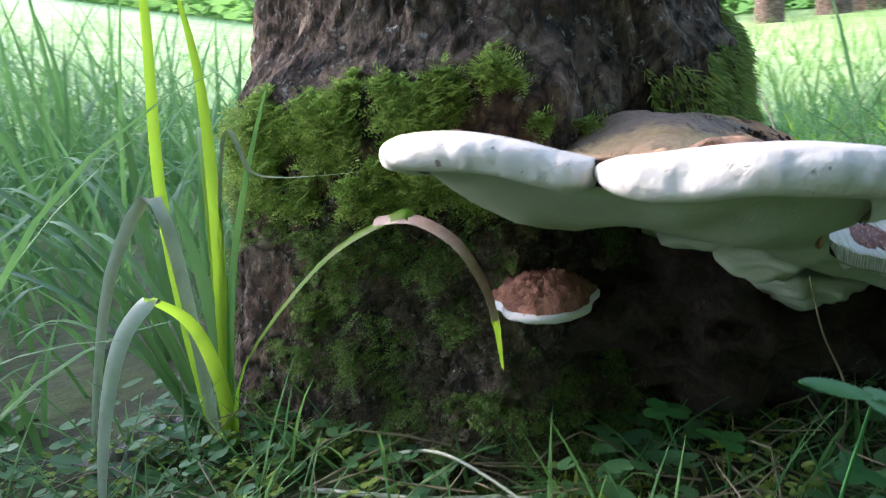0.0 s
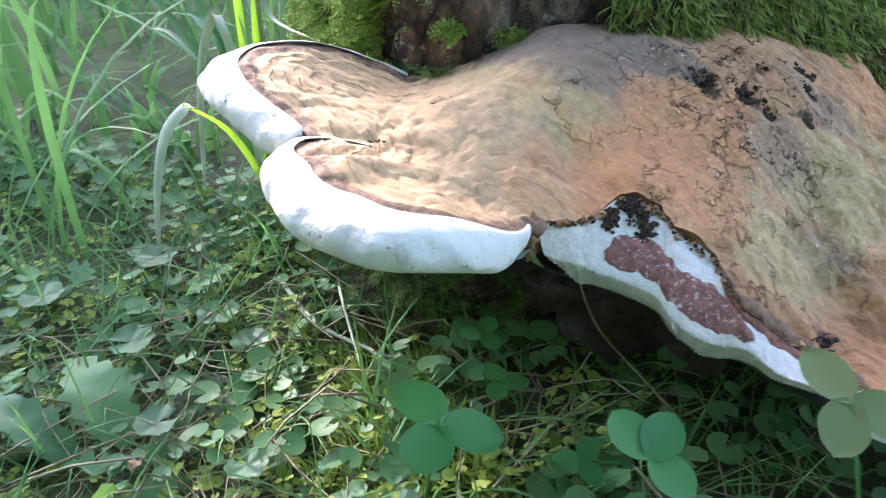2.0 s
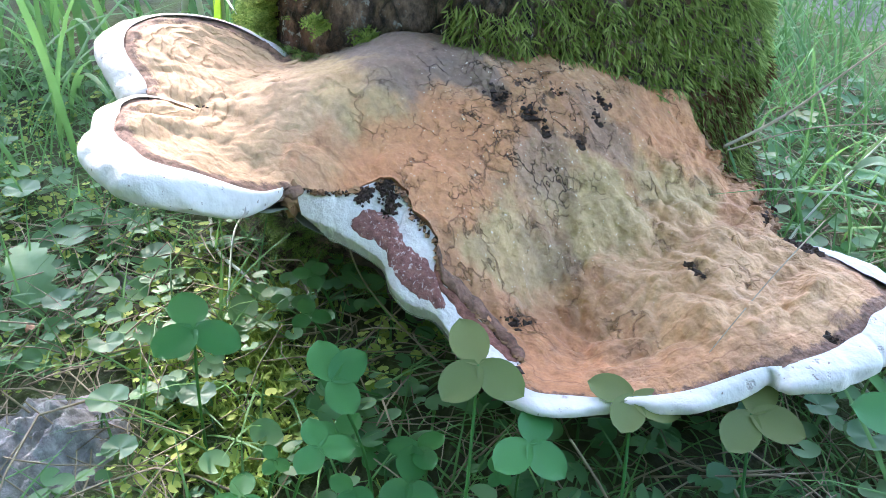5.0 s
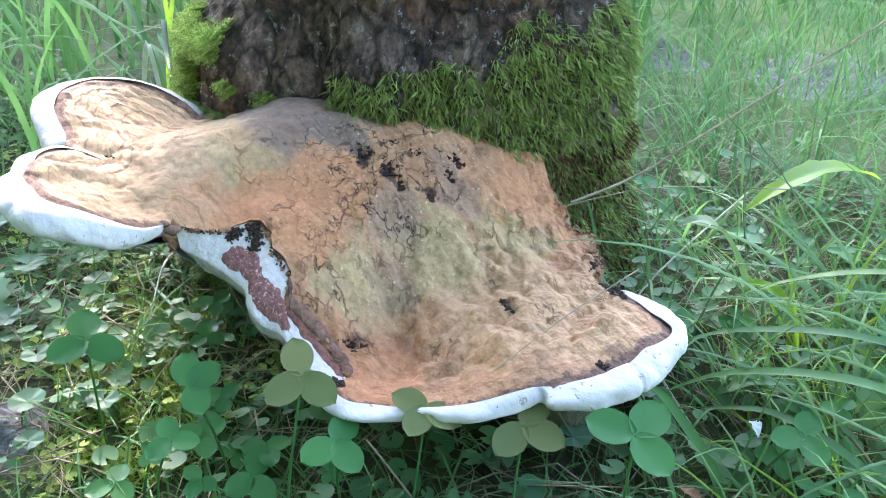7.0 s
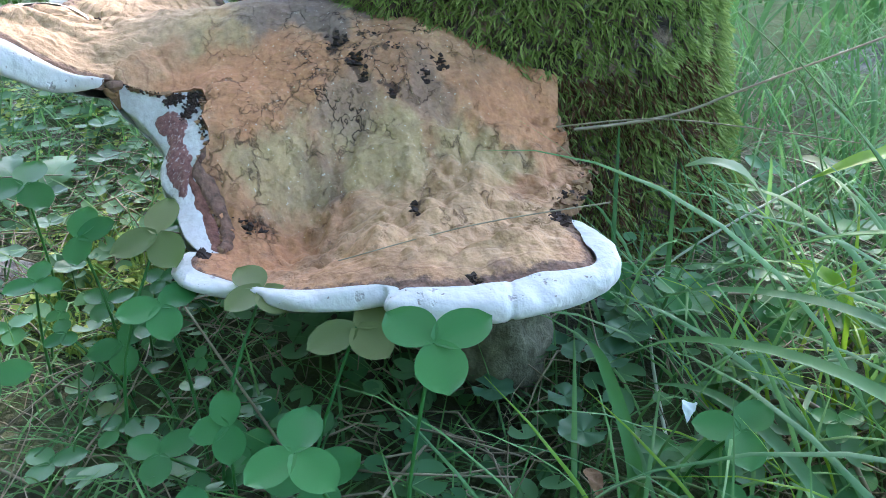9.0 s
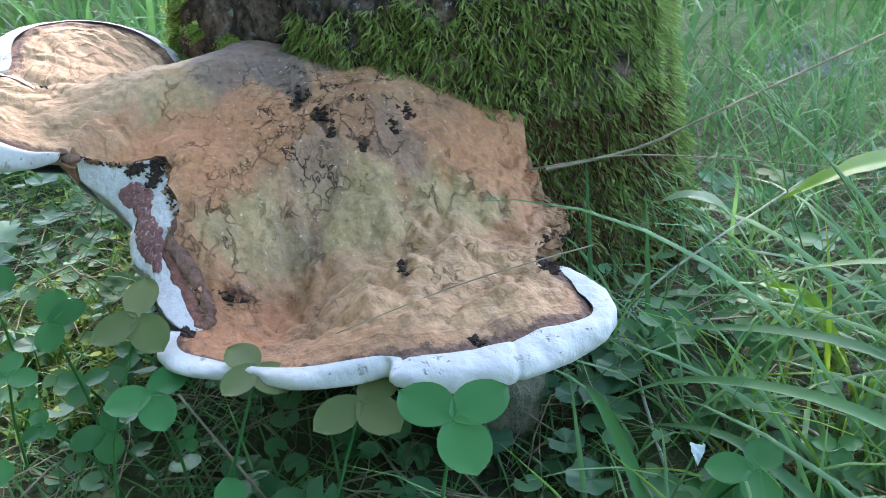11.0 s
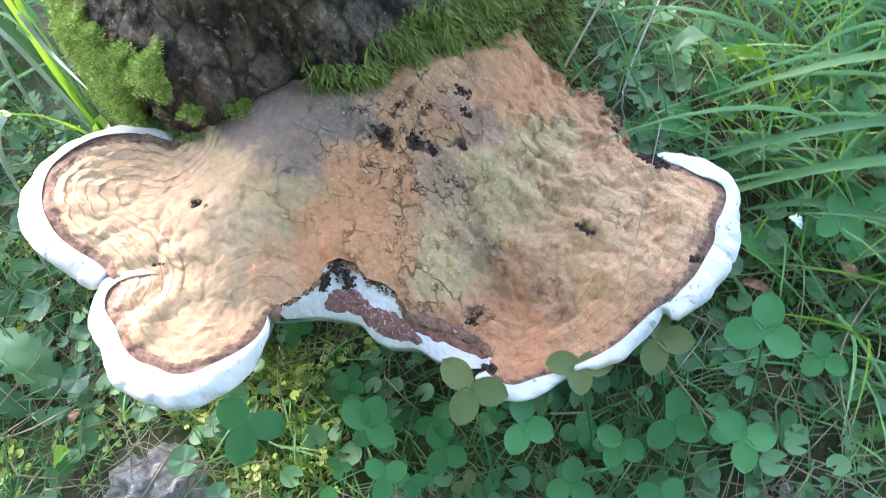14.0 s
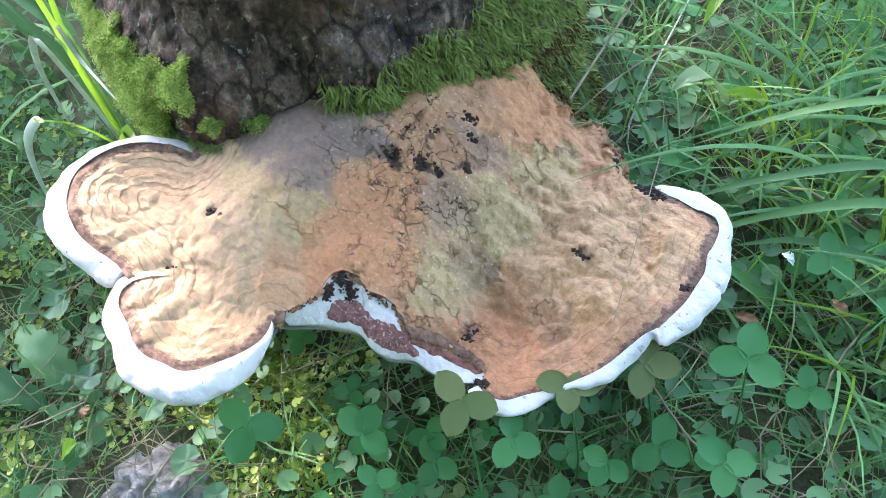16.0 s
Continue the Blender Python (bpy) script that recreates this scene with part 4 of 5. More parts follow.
def blade(V, F, root, yaw, length, width, lean, bend, segs=6, fold=0.3):
    pts, p, ang = [], Vector(root), radians(lean)
    for i in range(segs + 1):
        pts.append(tuple(p))
        step = length / segs
        p = p + Vector((math.sin(ang) * math.cos(yaw), math.sin(ang) * math.sin(yaw), math.cos(ang))) * step
        ang += radians(bend) / segs
    widths = [width * (0.75 + 0.25 * min(1, 3 * i / segs)) * (1 - (i / segs) ** 2.5) + 0.0002 for i in range(segs + 1)]
    strip(V, F, pts, widths, fold, Vector((-math.sin(yaw), math.cos(yaw), 0)))


def tube(V, F, points, radius, sides=5, taper=0.6):
    base = len(V)
    n = len(points)
    for i, p in enumerate(points):
        p = Vector(p)
        t = (Vector(points[min(n - 1, i + 1)]) - Vector(points[max(0, i - 1)])).normalized()
        s = t.orthogonal().normalized()
        b = t.cross(s)
        r = radius * (1 - (1 - taper) * i / max(1, n - 1))
        V += [tuple(p + s * r * math.cos(2 * math.pi * k / sides) + b * r * math.sin(2 * math.pi * k / sides)) for k in range(sides)]
    for i in range(n - 1):
        for k in range(sides):
            F.append((base + i * sides + k, base + i * sides + (k + 1) % sides, base + (i + 1) * sides + (k + 1) % sides, base + (i + 1) * sides + k))


def blocked(x, y):
    """True where trunk or soil keeps grass away."""
    return math.hypot(x - TRUNK.x, y - TRUNK.y) < 0.185


def stuff(name, V, F, mat, label, category):
    return tagged(part(name, V, F, mat), label, category, kind="stuff")


# soil heaps
def soil_mound(x, y, r, h, seed):
    rows = []
    for i in range(26):
        d = r * i / 25
        row = []
        for j in range(56):
            a = 2 * math.pi * j / 56
            dd = d * (1 + 0.25 * fbm(math.cos(a) * 2 + seed, math.sin(a) * 2, 0.0, 2))
            px, py = x + dd * math.cos(a), y + dd * math.sin(a)
            f = 1 - smooth(0.2, 1.0, i / 25)
            row.append((px, py, ground_z(px, py) - 0.004 + (h + 0.012 * fbm(px * 60, py * 60, seed, 3)) * f + 0.010 * max(0.0, fbm(px * 95, py * 95, seed + 3, 2)) * f ** 0.5))
        rows.append(row)
    ob = part("soil_mound", *sheet(rows, True), SOIL)
    return tagged(ob, "heap of dry grey crumbly soil in the grass", "soil", "soil heaps")


for i, (x, y, r, h) in enumerate([(0.044, 0.186, 0.052, 0.014), (-0.066, 0.268, 0.035, 0.006), (0.04, 1.14, 0.12, 0.012), (-0.115, 1.04, 0.07, 0.01), (0.40, 0.31, 0.045, 0.006), (-0.19, 0.42, 0.05, 0.004)]):
    soil_mound(x, y, r, h, 3.0 * i)


# clover leaves
def leaflet_mesh(name, length, width, mat, notch=0.0):
    rows = []
    for i in range(9):
        s = i / 8
        w = width / 2 * math.sin(math.pi * min(1.0, (0.03 + 0.97 * s) ** 0.85)) ** 0.62 * (0.78 + 0.3 * s)
        row = []
        for j in range(7):
            t = j / 3 - 1
            back = 0.22 * length * abs(t) ** 2.4 * (1 - s) * 0
            row.append((w * t, length * s * (1 - notch * math.exp(-(t / 0.3) ** 2) * s ** 8) + back, 0.06 * width * abs(t) ** 1.5 * (1 - 0.3 * s) - 0.05 * length * s * s + 0.0003 * math.sin(9 * s * math.pi) * abs(t)))
        rows.append(row)
    return mesh_of(name, *sheet(rows), mat)


LEAFLETS = {True: leaflet_mesh("leaflet", 1.0, 0.86, CLOVER, 0.04), False: leaflet_mesh("leaflet", 1.0, 0.82, TAN_CLOVER, 0.08)}


def clover(x, y, z, size, yaws, fresh=True, tilt=0.0, heading=0.0, root=None):
    """A three-part leaf on its stalk; size: the length of a leaflet."""
    gx0, gy0 = root if root else (x + rnd.uniform(-0.025, 0.025), y + rnd.uniform(-0.02, 0.03))
    foot = Vector((gx0, gy0, ground_z(gx0, gy0) - 0.004))
    thing = tagged(new("clover_leaf"), "fresh green clover leaf of three rounded leaflets on a thin stalk" if fresh else "fading olive clover leaf with browned edges on a thin stalk", "clover", "clover leaves")
    thing.location = foot
    head = Vector((x, y, z)) - foot
    V, F = [], []
    tube(V, F, smooth_path([(0, 0, 0), (head.x * 0.25 + rnd.uniform(-.006, .006), head.y * 0.25, head.z * 0.55), tuple(head)], 8), 0.0009, 5, 0.7)
    part("stalk", V, F, CLOVER, thing)
    for k in range(3):
        leaf = new("leaflet", LEAFLETS[fresh])
        leaf.parent = thing
        a = radians(yaws[k])
        m = Matrix.Translation(head) @ Matrix.Rotation(radians(heading), 4, "Z") @ Matrix.Rotation(radians(tilt), 4, "X") @ Matrix.Rotation(a - radians(heading), 4, "Z") @ Matrix.Rotation(radians(rnd.uniform(-3, 7)), 4, "X")
        k2 = size * rnd.uniform(0.95, 1.05)
        leaf.matrix_local = m @ Matrix.Diagonal((k2, k2, k2, 1))
    return thing


for x, y, z, size, *yaws, fresh in (
        (0.3619, 0.3853, 0.1205, 0.023, 7, 119, -97, True),
        (0.2768, 0.341, 0.105, 0.0186, 116, -71, -155, False),
        (0.2292, 0.3042, 0.1135, 0.022, 67, -79, -176, False),
        (0.2598, 0.3006, 0.0954, 0.0184, 27, 179, -86, True),
        (0.3114, 0.3706, 0.1, 0.0209, 20, -170, -71, False),
        (0.118, 0.2412, 0.102, 0.0221, 72, -59, -168, True),
        (0.1804, 0.2678, 0.096, 0.0186, 69, 2, -97, True),
        (0.2142, 0.2791, 0.053, 0.0171, 45, -91, -179, True),
        (0.1979, 0.2473, 0.085, 0.0143, 71, -38, -162, True),
        (0.3096, 0.3182, 0.066, 0.0165, 87, 171, -101, True),
        (0.3325, 0.344, 0.05, 0.0203, 7, 154, -85, True),
        (0.3687, 0.3351, 0.095, 0.0191, 65, -61, -160, True),
        (0.3869, 0.4931, 0.072, 0.0183, 23, 144, -113, True),
        (0.4305, 0.4693, 0.07, 0.0133, 67, -48, -164, True),
        (0.399, 0.4899, 0.05, 0.0102, 126, -54, -157, True),
        (0.2895, 0.6267, 0.05, 0.0125, 130, -42, -156, True),
        (0.3662, 0.6289, 0.06, 0.0122, 81, -55, -166, True),
        (0.2884, 0.5927, 0.045, 0.0098, 77, -79, -173, True),
        (0.2055, 0.2553, 0.06, 0.0109, 104, -73, -152, True),
        (0.1571, 0.249, 0.045, 0.0083, 89, -79, -162, True),
        (0.352, 0.7104, 0.05, 0.0116, 73, -90, -166, True),
        (0.2343, 0.3117, 0.05, 0.0075, 63, -82, -155, True)):
    clover(x, y, z + 0.005, size, yaws, fresh, rnd.uniform(14, 27), rnd.uniform(50, 90), (x + 0.015, y - 0.03) if not fresh else None)
for x, y, z, size, yaw in ((0.173, 0.273, 0.06, 0.015, 10), (0.242, 0.520, 0.060, 0.015, 0), (0.073, 0.333, 0.066, 0.012, 10), (0.094, 0.315, 0.060, 0.012, 70), (0.29, 0.29, 0.05, 0.016, 15),
                           (0.165, 0.225, 0.05, 0.014, 44), (0.14, 0.30, 0.05, 0.012, 5), (0.34, 0.30, 0.055, 0.017, 90), (0.40, 0.41, 0.06, 0.017, 25), (0.363, 0.66, 0.050, 0.017, 20)):
    clover(x, y, z, size, (yaw, yaw + 120, yaw + 240), True, rnd.uniform(8, 26), rnd.uniform(40, 100))
for _ in range(110):
    x, y = rnd.uniform(0.10, 0.75), rnd.uniform(0.12, 0.95)
    if blocked(x, y) or (x < 0.34 and 0.33 < y < 0.5) or math.hypot(x - 0.59, y - 0.31) < 0.12 or math.hypot(x - 0.36, y - 0.17) < 0.1:
        continue
    clover(x, y, 0.03 + rnd.uniform(0.0, 0.035), rnd.uniform(0.010, 0.018), [a + rnd.uniform(-12, 12) for a in (0, 120, 240)], rnd.random() < 0.93, rnd.uniform(0, 28), rnd.uniform(20, 120))

# the sedge tuft beside the trunk
BRIGHT = leaf_material("fresh_sedge_green", (0.15, 0.32, 0.03), (0.23, 0.42, 0.05), 0.4, 0.6, (0.42, 0.68, 0.05))
tuft = tagged(new("sedge_tuft"), "tuft of long arching bright green sedge blades beside the trunk", "grass")
tuft.location = (-0.123, 0.40, ground_z(-0.123, 0.40))


def tuft_blade(points, width, mat, label="", side=None, pointed=True):
    V, F = [], []
    pts = smooth_path([Vector(p) - tuft.location for p in points], 18)
    strip(V, F, pts, [width * (0.8 + 0.4 * min(1, 4 * i / 18)) * (1 - (i / 18) ** 4) + 0.0003 if pointed else width for i in range(19)], 0.35, side)
    part("blade", V, F, mat, tuft, label)


X = Vector((1, 0.2, 0))
PALE_BLADE = plain_material("bleached_blade_end", (0.56, 0.56, 0.45), (0.76, 0.75, 0.64), 0.5, 70.0, 0.0003)
tuft_blade([(-0.123, 0.40, 0.01), (-0.116, 0.40, 0.10), (-0.112, 0.402, 0.16), (-0.116, 0.42, 0.222), (-0.125, 0.43, 0.27)], 0.0052, BRIGHT, "", X)
tuft_blade([(-0.126, 0.40, 0.01), (-0.138, 0.41, 0.10), (-0.144, 0.42, 0.17), (-0.138, 0.42, 0.25), (-0.135, 0.42, 0.34)], 0.0052, BRIGHT, "", X)
tuft_blade([(-0.122, 0.40, 0.01), (-0.112, 0.40, 0.10), (-0.098, 0.40, 0.16), (-0.076, 0.39, 0.217)], 0.003, GRASS, "", X)
tuft_blade([(-0.125, 0.40, 0.01), (-0.118, 0.392, 0.06), (-0.122, 0.376, 0.105), (-0.134, 0.36, 0.125), (-0.137, 0.358, 0.1245)], 0.0058, BRIGHT, "", X)
tuft_blade([(-0.131, 0.361, 0.1245), (-0.137, 0.357, 0.124), (-0.148, 0.347, 0.108), (-0.158, 0.338, 0.07), (-0.165, 0.33, 0.015)], 0.0064, PALE_BLADE, "bleached drooping end of a blade", X)
tuft_blade([(-0.128, 0.40, 0.01), (-0.131, 0.40, 0.10), (-0.141, 0.40, 0.165), (-0.168, 0.40, 0.13), (-0.186, 0.40, 0.07), (-0.195, 0.40, 0.03)], 0.0055, PALE_BLADE, "bleached arching blade", X)
tuft_blade([(-0.124, 0.402, 0.01), (-0.124, 0.41, 0.10), (-0.135, 0.41, 0.163)], 0.006, HERB, "", X)
REDDISH = plain_material("reddish_dry_blade", (0.30, 0.17, 0.12), (0.52, 0.36, 0.28), 0.5, 90.0, 0.0003)
W = Vector((0.3, 0.7, 0.6))
tuft_blade([(-0.120, 0.402, 0.01), (-0.109, 0.39, 0.073), (-0.061, 0.375, 0.131), (-0.021, 0.355, 0.156), (-0.012, 0.350, 0.1555)], 0.0055, BRIGHT, "long blade arching across the trunk", W, False)
tuft_blade([(-0.030, 0.360, 0.1535), (-0.012, 0.349, 0.1553), (0.006, 0.338, 0.146), (0.017, 0.332, 0.128), (0.021, 0.3305, 0.112)], 0.0056, REDDISH, "reddish dry bend of the long blade", W, False)
tuft_blade([(0.0195, 0.331, 0.119), (0.0215, 0.3303, 0.108), (0.022, 0.33, 0.09)], 0.0050, BRIGHT, "green tip of the long blade", W)
tuft_blade([(-0.13, 0.41, 0.02), (-0.104, 0.40, 0.186), (-0.09, 0.392, 0.175), (-0.073, 0.385, 0.172), (-0.036, 0.37, 0.174)], 0.0022, OLD_BLADE)
for k in range(9):
    a = rnd.uniform(1.6, 4.2)
    L = rnd.uniform(0.12, 0.26)
    tuft_blade([(-0.125, 0.405, 0.01), (-0.125 + 0.3 * L * math.cos(a), 0.43 + 0.3 * L * math.sin(a), 0.5 * L), (-0.13 + 0.75 * L * math.cos(a), 0.45 + 0.75 * L * math.sin(a), 0.75 * L), (-0.13 + 1.2 * L * math.cos(a), 0.46 + 1.2 * L * math.sin(a), 0.6 * L)], rnd.uniform(0.003, 0.005), rnd.choice([GRASS, BRIGHT, HERB]))

tuft.location += Vector((-0.014, 0.010, -0.003))

# grass, nearest first
V, F = [], []
for _ in range(1400):                      # tall grass left of the trunk and behind it
    x, y = rnd.uniform(-1.1, -0.12), rnd.uniform(0.28, 1.7)
    if blocked(x, y) or math.hypot(x + 0.12, y - 0.36) < 0.12:
        continue
    low = abs(y - 0.41 + 0.5 * (x + 0.2)) < 0.07 and x > -0.5
    blade(V, F, (x, y, ground_z(x, y) - 0.005), rnd.uniform(0, 6.28), rnd.uniform(0.05, 0.09) if low else rnd.uniform(0.08, 0.32), rnd.uniform(0.0035, 0.0085), rnd.uniform(2, 30), rnd.uniform(20, 120), 8)
for _ in range(520):                       # the tallest, towards the meadow
    x, y = rnd.uniform(-1.4, -0.5), rnd.uniform(0.95, 2.0)
    blade(V, F, (x, y, ground_z(x, y) - 0.005), rnd.uniform(0, 6.28), rnd.uniform(0.25, 0.48), rnd.uniform(0.004, 0.0085), rnd.uniform(2, 25), rnd.uniform(20, 100), 8)
stuff("tall_grass", V, F, GRASS, "tall loose meadow grass behind the tuft", "grass")
V, F = [], []
for _ in range(7000):                      # fine grass right of the trunk
    x, y = rnd.uniform(-0.15, 1.0), rnd.uniform(0.42, 1.6)
    if blocked(x, y) or (x < 0.36 and y < 0.50) or (x < 0.16 and y < 0.72) or math.hypot(x - 0.59, y - 0.31) < 0.1:
        continue
    blade(V, F, (x, y, ground_z(x, y) - 0.005), rnd.uniform(0, 6.28), rnd.uniform(0.05, 0.16), rnd.uniform(0.0010, 0.0028), rnd.uniform(5, 40), rnd.uniform(20, 120))
for _ in range(2400):
    x, y = rnd.uniform(0.12, 0.62), rnd.uniform(0.10, 0.50)
    if blocked(x, y) or math.hypot(x - 0.36, y - 0.17) < 0.05 or math.hypot(x - 0.59, y - 0.31) < 0.08:
        continue
    blade(V, F, (x, y, ground_z(x, y) - 0.005), rnd.uniform(0, 6.28), rnd.uniform(0.03, 0.07), rnd.uniform(0.0008, 0.0018), rnd.uniform(20, 65), rnd.uniform(20, 80), 5)
stuff("fine_grass", V, F, GRASS, "fine tangled grass round the clover", "grass")
V, F = [], []
for _ in range(2600):                      # thin grass in front on the left
    x, y = rnd.uniform(-0.5, 0.12), rnd.uniform(0.05, 0.42)
    if blocked(x, y) or math.hypot(x - 0.035, y - 0.185) < 0.05 or math.hypot(x, y) < 0.06:
        continue
    blade(V, F, (x, y, ground_z(x, y) - 0.005), rnd.uniform(0, 6.28), rnd.uniform(0.02, 0.09), rnd.uniform(0.0007, 0.0018), rnd.uniform(20, 75), rnd.uniform(10, 70), 5)
stuff("thin_grass", V, F, GRASS, "thin short grass among the herbs", "grass")
V, F = [], []
for _ in range(1700):                       # yellow-green blades among it, bright also in place of glints
    x, y = rnd.uniform(0.30, 1.0), rnd.uniform(0.2, 1.3)
    if blocked(x, y) or (x < 0.40 and y < 0.52) or (0.38 < x < 0.75 and y < 0.44):
        continue
    blade(V, F, (x, y, ground_z(x, y) - 0.005), rnd.uniform(0, 6.28), rnd.uniform(0.05, 0.15), rnd.uniform(0.001, 0.003), rnd.uniform(10, 45), rnd.uniform(30, 120))
stuff("fresh_grass", V, F, BRIGHT, "yellow-green grass among the clover, partly standing for glints", "grass")
V, F = [], []
for _ in range(340):                        # broad arching sedge at the right
    x, y = rnd.uniform(0.36, 0.95), rnd.uniform(0.36, 1.0)
    if (x < 0.52 and y < 0.55) or (x < 0.8 and y < 0.47):
        continue
    blade(V, F, (x, y, ground_z(x, y) - 0.005), math.pi + rnd.gauss(0.15, 0.7), rnd.uniform(0.12, 0.27), rnd.uniform(0.0026, 0.0055), rnd.uniform(10, 40), rnd.uniform(50, 120), 9)
stuff("sedge", V, F, SEDGE, "broad arching grey-green sedge blades", "grass")
V, F = [], []
for _ in range(16000):                      # meadow
    a, d = rnd.uniform(0, 6.28), 1.0 + 7.0 * rnd.random() ** 1.6
    x, y = 0.1 + d * math.cos(a), 0.5 + d * math.sin(a)
    if -1.1 < x < 1.0 and 0.3 < y < 1.5:
        continue
    blade(V, F, (x, y, ground_z(x, y) - 0.01), rnd.uniform(0, 6.28), rnd.uniform(0.08, 0.2), rnd.uniform(0.004, 0.012), rnd.uniform(5, 40), rnd.uniform(20, 110), 4)
# meadow blades get a lighter green than GRASS, for sunlight on them
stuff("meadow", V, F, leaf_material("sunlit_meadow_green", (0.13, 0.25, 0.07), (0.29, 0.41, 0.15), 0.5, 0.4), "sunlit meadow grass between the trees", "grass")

# dead stems and straw on the ground under the shelf
V, F = [], []
for _ in range(1700):
    x, y = rnd.uniform(-0.16, 0.75), rnd.uniform(0.16, 0.85)
    if blocked(x, y):
        continue
    a, L = rnd.uniform(0, 6.28), rnd.uniform(0.03, 0.11)
    z = ground_z(x, y)
    tube(V, F, smooth_path([(x, y, z + rnd.uniform(0, 0.012)), (x + 0.5 * L * math.cos(a), y + 0.5 * L * math.sin(a), z + rnd.uniform(0.004, 0.03)), (x + L * math.cos(a + 0.4), y + L * math.sin(a + 0.4), z + rnd.uniform(0, 0.02))], 4), rnd.uniform(0.0003, 0.0008), 4)
stuff("straw", V, F, STRAW, "tangle of dead stems and straw on the ground", "straw")

# small round-leaved herbs
V, F = [], []


def small_leaf(x, y, z, r, yaw, tilt, lobes=7):
    base = len(V)
    V.append((x, y, z))
    for k in range(13):
        a = yaw + 0.35 + (2 * math.pi - 0.7) * k / 12
        rr = r * (1 + 0.08 * math.cos(lobes * 2 * a))
        V.append((x + rr * math.cos(a), y + rr * math.sin(a), z + r * 0.22 + rr * math.sin(tilt) * math.cos(a)))
    for k in range(12):
        F.append((base, base + 1 + k, base + 2 + k))


for _ in range(2700):
    x, y = rnd.uniform(-0.55, 0.13), rnd.uniform(0.03, 0.46)
    if blocked(x, y) or math.hypot(x - 0.035, y - 0.185) < 0.05 or math.hypot(x, y) < 0.05 or fbm(x * 14, y * 14, 5.0, 2) < -0.25:
        continue
    small_leaf(x, y, ground_z(x, y) + rnd.uniform(0.004, 0.022), rnd.uniform(0.003, 0.0075), rnd.uniform(0, 6.28), rnd.uniform(-0.5, 0.5))
for _ in range(2200):
    x, y = rnd.uniform(0.13, 0.9), rnd.uniform(0.25, 0.9)
    if blocked(x, y) or math.hypot(x - 0.59, y - 0.31) < 0.1:
        continue
    small_leaf(x, y, ground_z(x, y) + rnd.uniform(0.004, 0.03), rnd.uniform(0.003, 0.008), rnd.uniform(0, 6.28), rnd.uniform(-0.5, 0.5))
stuff("ground_herbs", V, F, HERB, "small round scalloped herb leaves close to the soil", "herbs")


V, F = [], []
for _ in range(5200):
    x, y = rnd.uniform(-0.40, 0.14), rnd.uniform(0.08, 0.42)
    if blocked(x, y) or math.hypot(x - 0.044, y - 0.186) < 0.048 or fbm(x * 20, y * 20, 9.0, 2) < -0.1:
        continue
    small_leaf(x, y, ground_z(x, y) + rnd.uniform(0.002, 0.014), rnd.uniform(0.0014, 0.0034), rnd.uniform(0, 6.28), rnd.uniform(-0.6, 0.6))
stuff("ground_moss", V, F, MOSS, "yellow-green carpet of moss and tiny leaves", "moss")


# ground ivy: scalloped round leaves
IVY = leaf_material("ground_ivy_green", (0.05, 0.14, 0.085), (0.10, 0.215, 0.125), 0.5, 0.25)


def ivy_leaf(x, y, z, r, yaw):
    fx, fy = x + rnd.uniform(-0.012, 0.012), y + rnd.uniform(-0.012, 0.012)
    thing = tagged(new("ground_ivy_leaf"), "round scalloped bluish ground ivy leaf on a thin stalk", "leaf", "ground ivy leaves")
    thing.location = (fx, fy, ground_z(fx, fy) - 0.003)
    head = Vector((x, y, z)) - thing.location
    V, F = [], []
    tube(V, F, smooth_path([(0, 0, 0), (head.x * 0.3, head.y * 0.3, head.z * 0.6), tuple(head)], 6), 0.0007, 4, 0.7)
    part("stalk", V, F, IVY, thing)
    rows = []
    for s in (0.02, 0.25, 0.5, 0.75, 0.9, 1.0):
        row = []
        for k in range(49):
            a = yaw + 0.3 + (2 * math.pi - 0.6) * k / 48
            q = r * s * (1 + 0.09 * s * abs(math.sin(4.5 * (a - yaw))) - 0.10 * s * math.exp(-((k - 0) / 5.0) ** 2) - 0.10 * s * math.exp(-((k - 48) / 5.0) ** 2))
            row.append((head.x + q * math.cos(a), head.y + q * math.sin(a), head.z + r * (0.16 * s * s + 0.05 * math.sin(5 * a) * s)))
        rows.append(row)
    part("leaf_blade", *sheet(rows), IVY, thing)


for x, y, z, r, yaw in ((0.268, 0.474, 0.046, 0.009, 0.5), (0.283, 0.483, 0.047, 0.0085, 2.0), (0.288, 0.436, 0.042, 0.0095, 4.0), (0.291, 0.495, 0.048, 0.0115, 1.0), (0.264, 0.520, 0.045, 0.012, 3.0),
                        (0.260, 0.537, 0.046, 0.011, 5.0), (0.247, 0.523, 0.044, 0.010, 0.0), (0.279, 0.512, 0.050, 0.011, 2.6), (0.333, 0.459, 0.045, 0.010, 1.4), (0.306, 0.464, 0.043, 0.008, 3.7),
                        (-0.045, 0.235, 0.036, 0.010, 1.0), (-0.085, 0.31, 0.036, 0.011, 2.0), (-0.11, 0.27, 0.034, 0.012, 4.0), (-0.05, 0.30, 0.036, 0.010, 5.0), (0.015, 0.235, 0.040, 0.009, 3.0),
                        (0.06, 0.215, 0.042, 0.010, 0.4), (0.085, 0.25, 0.040, 0.009, 2.4), (-0.16, 0.33, 0.038, 0.012, 1.7), (-0.19, 0.27, 0.036, 0.012, 3.3), (0.09, 0.205, 0.038, 0.008, 5.5)):
    ivy_leaf(x, y, z, r, yaw)

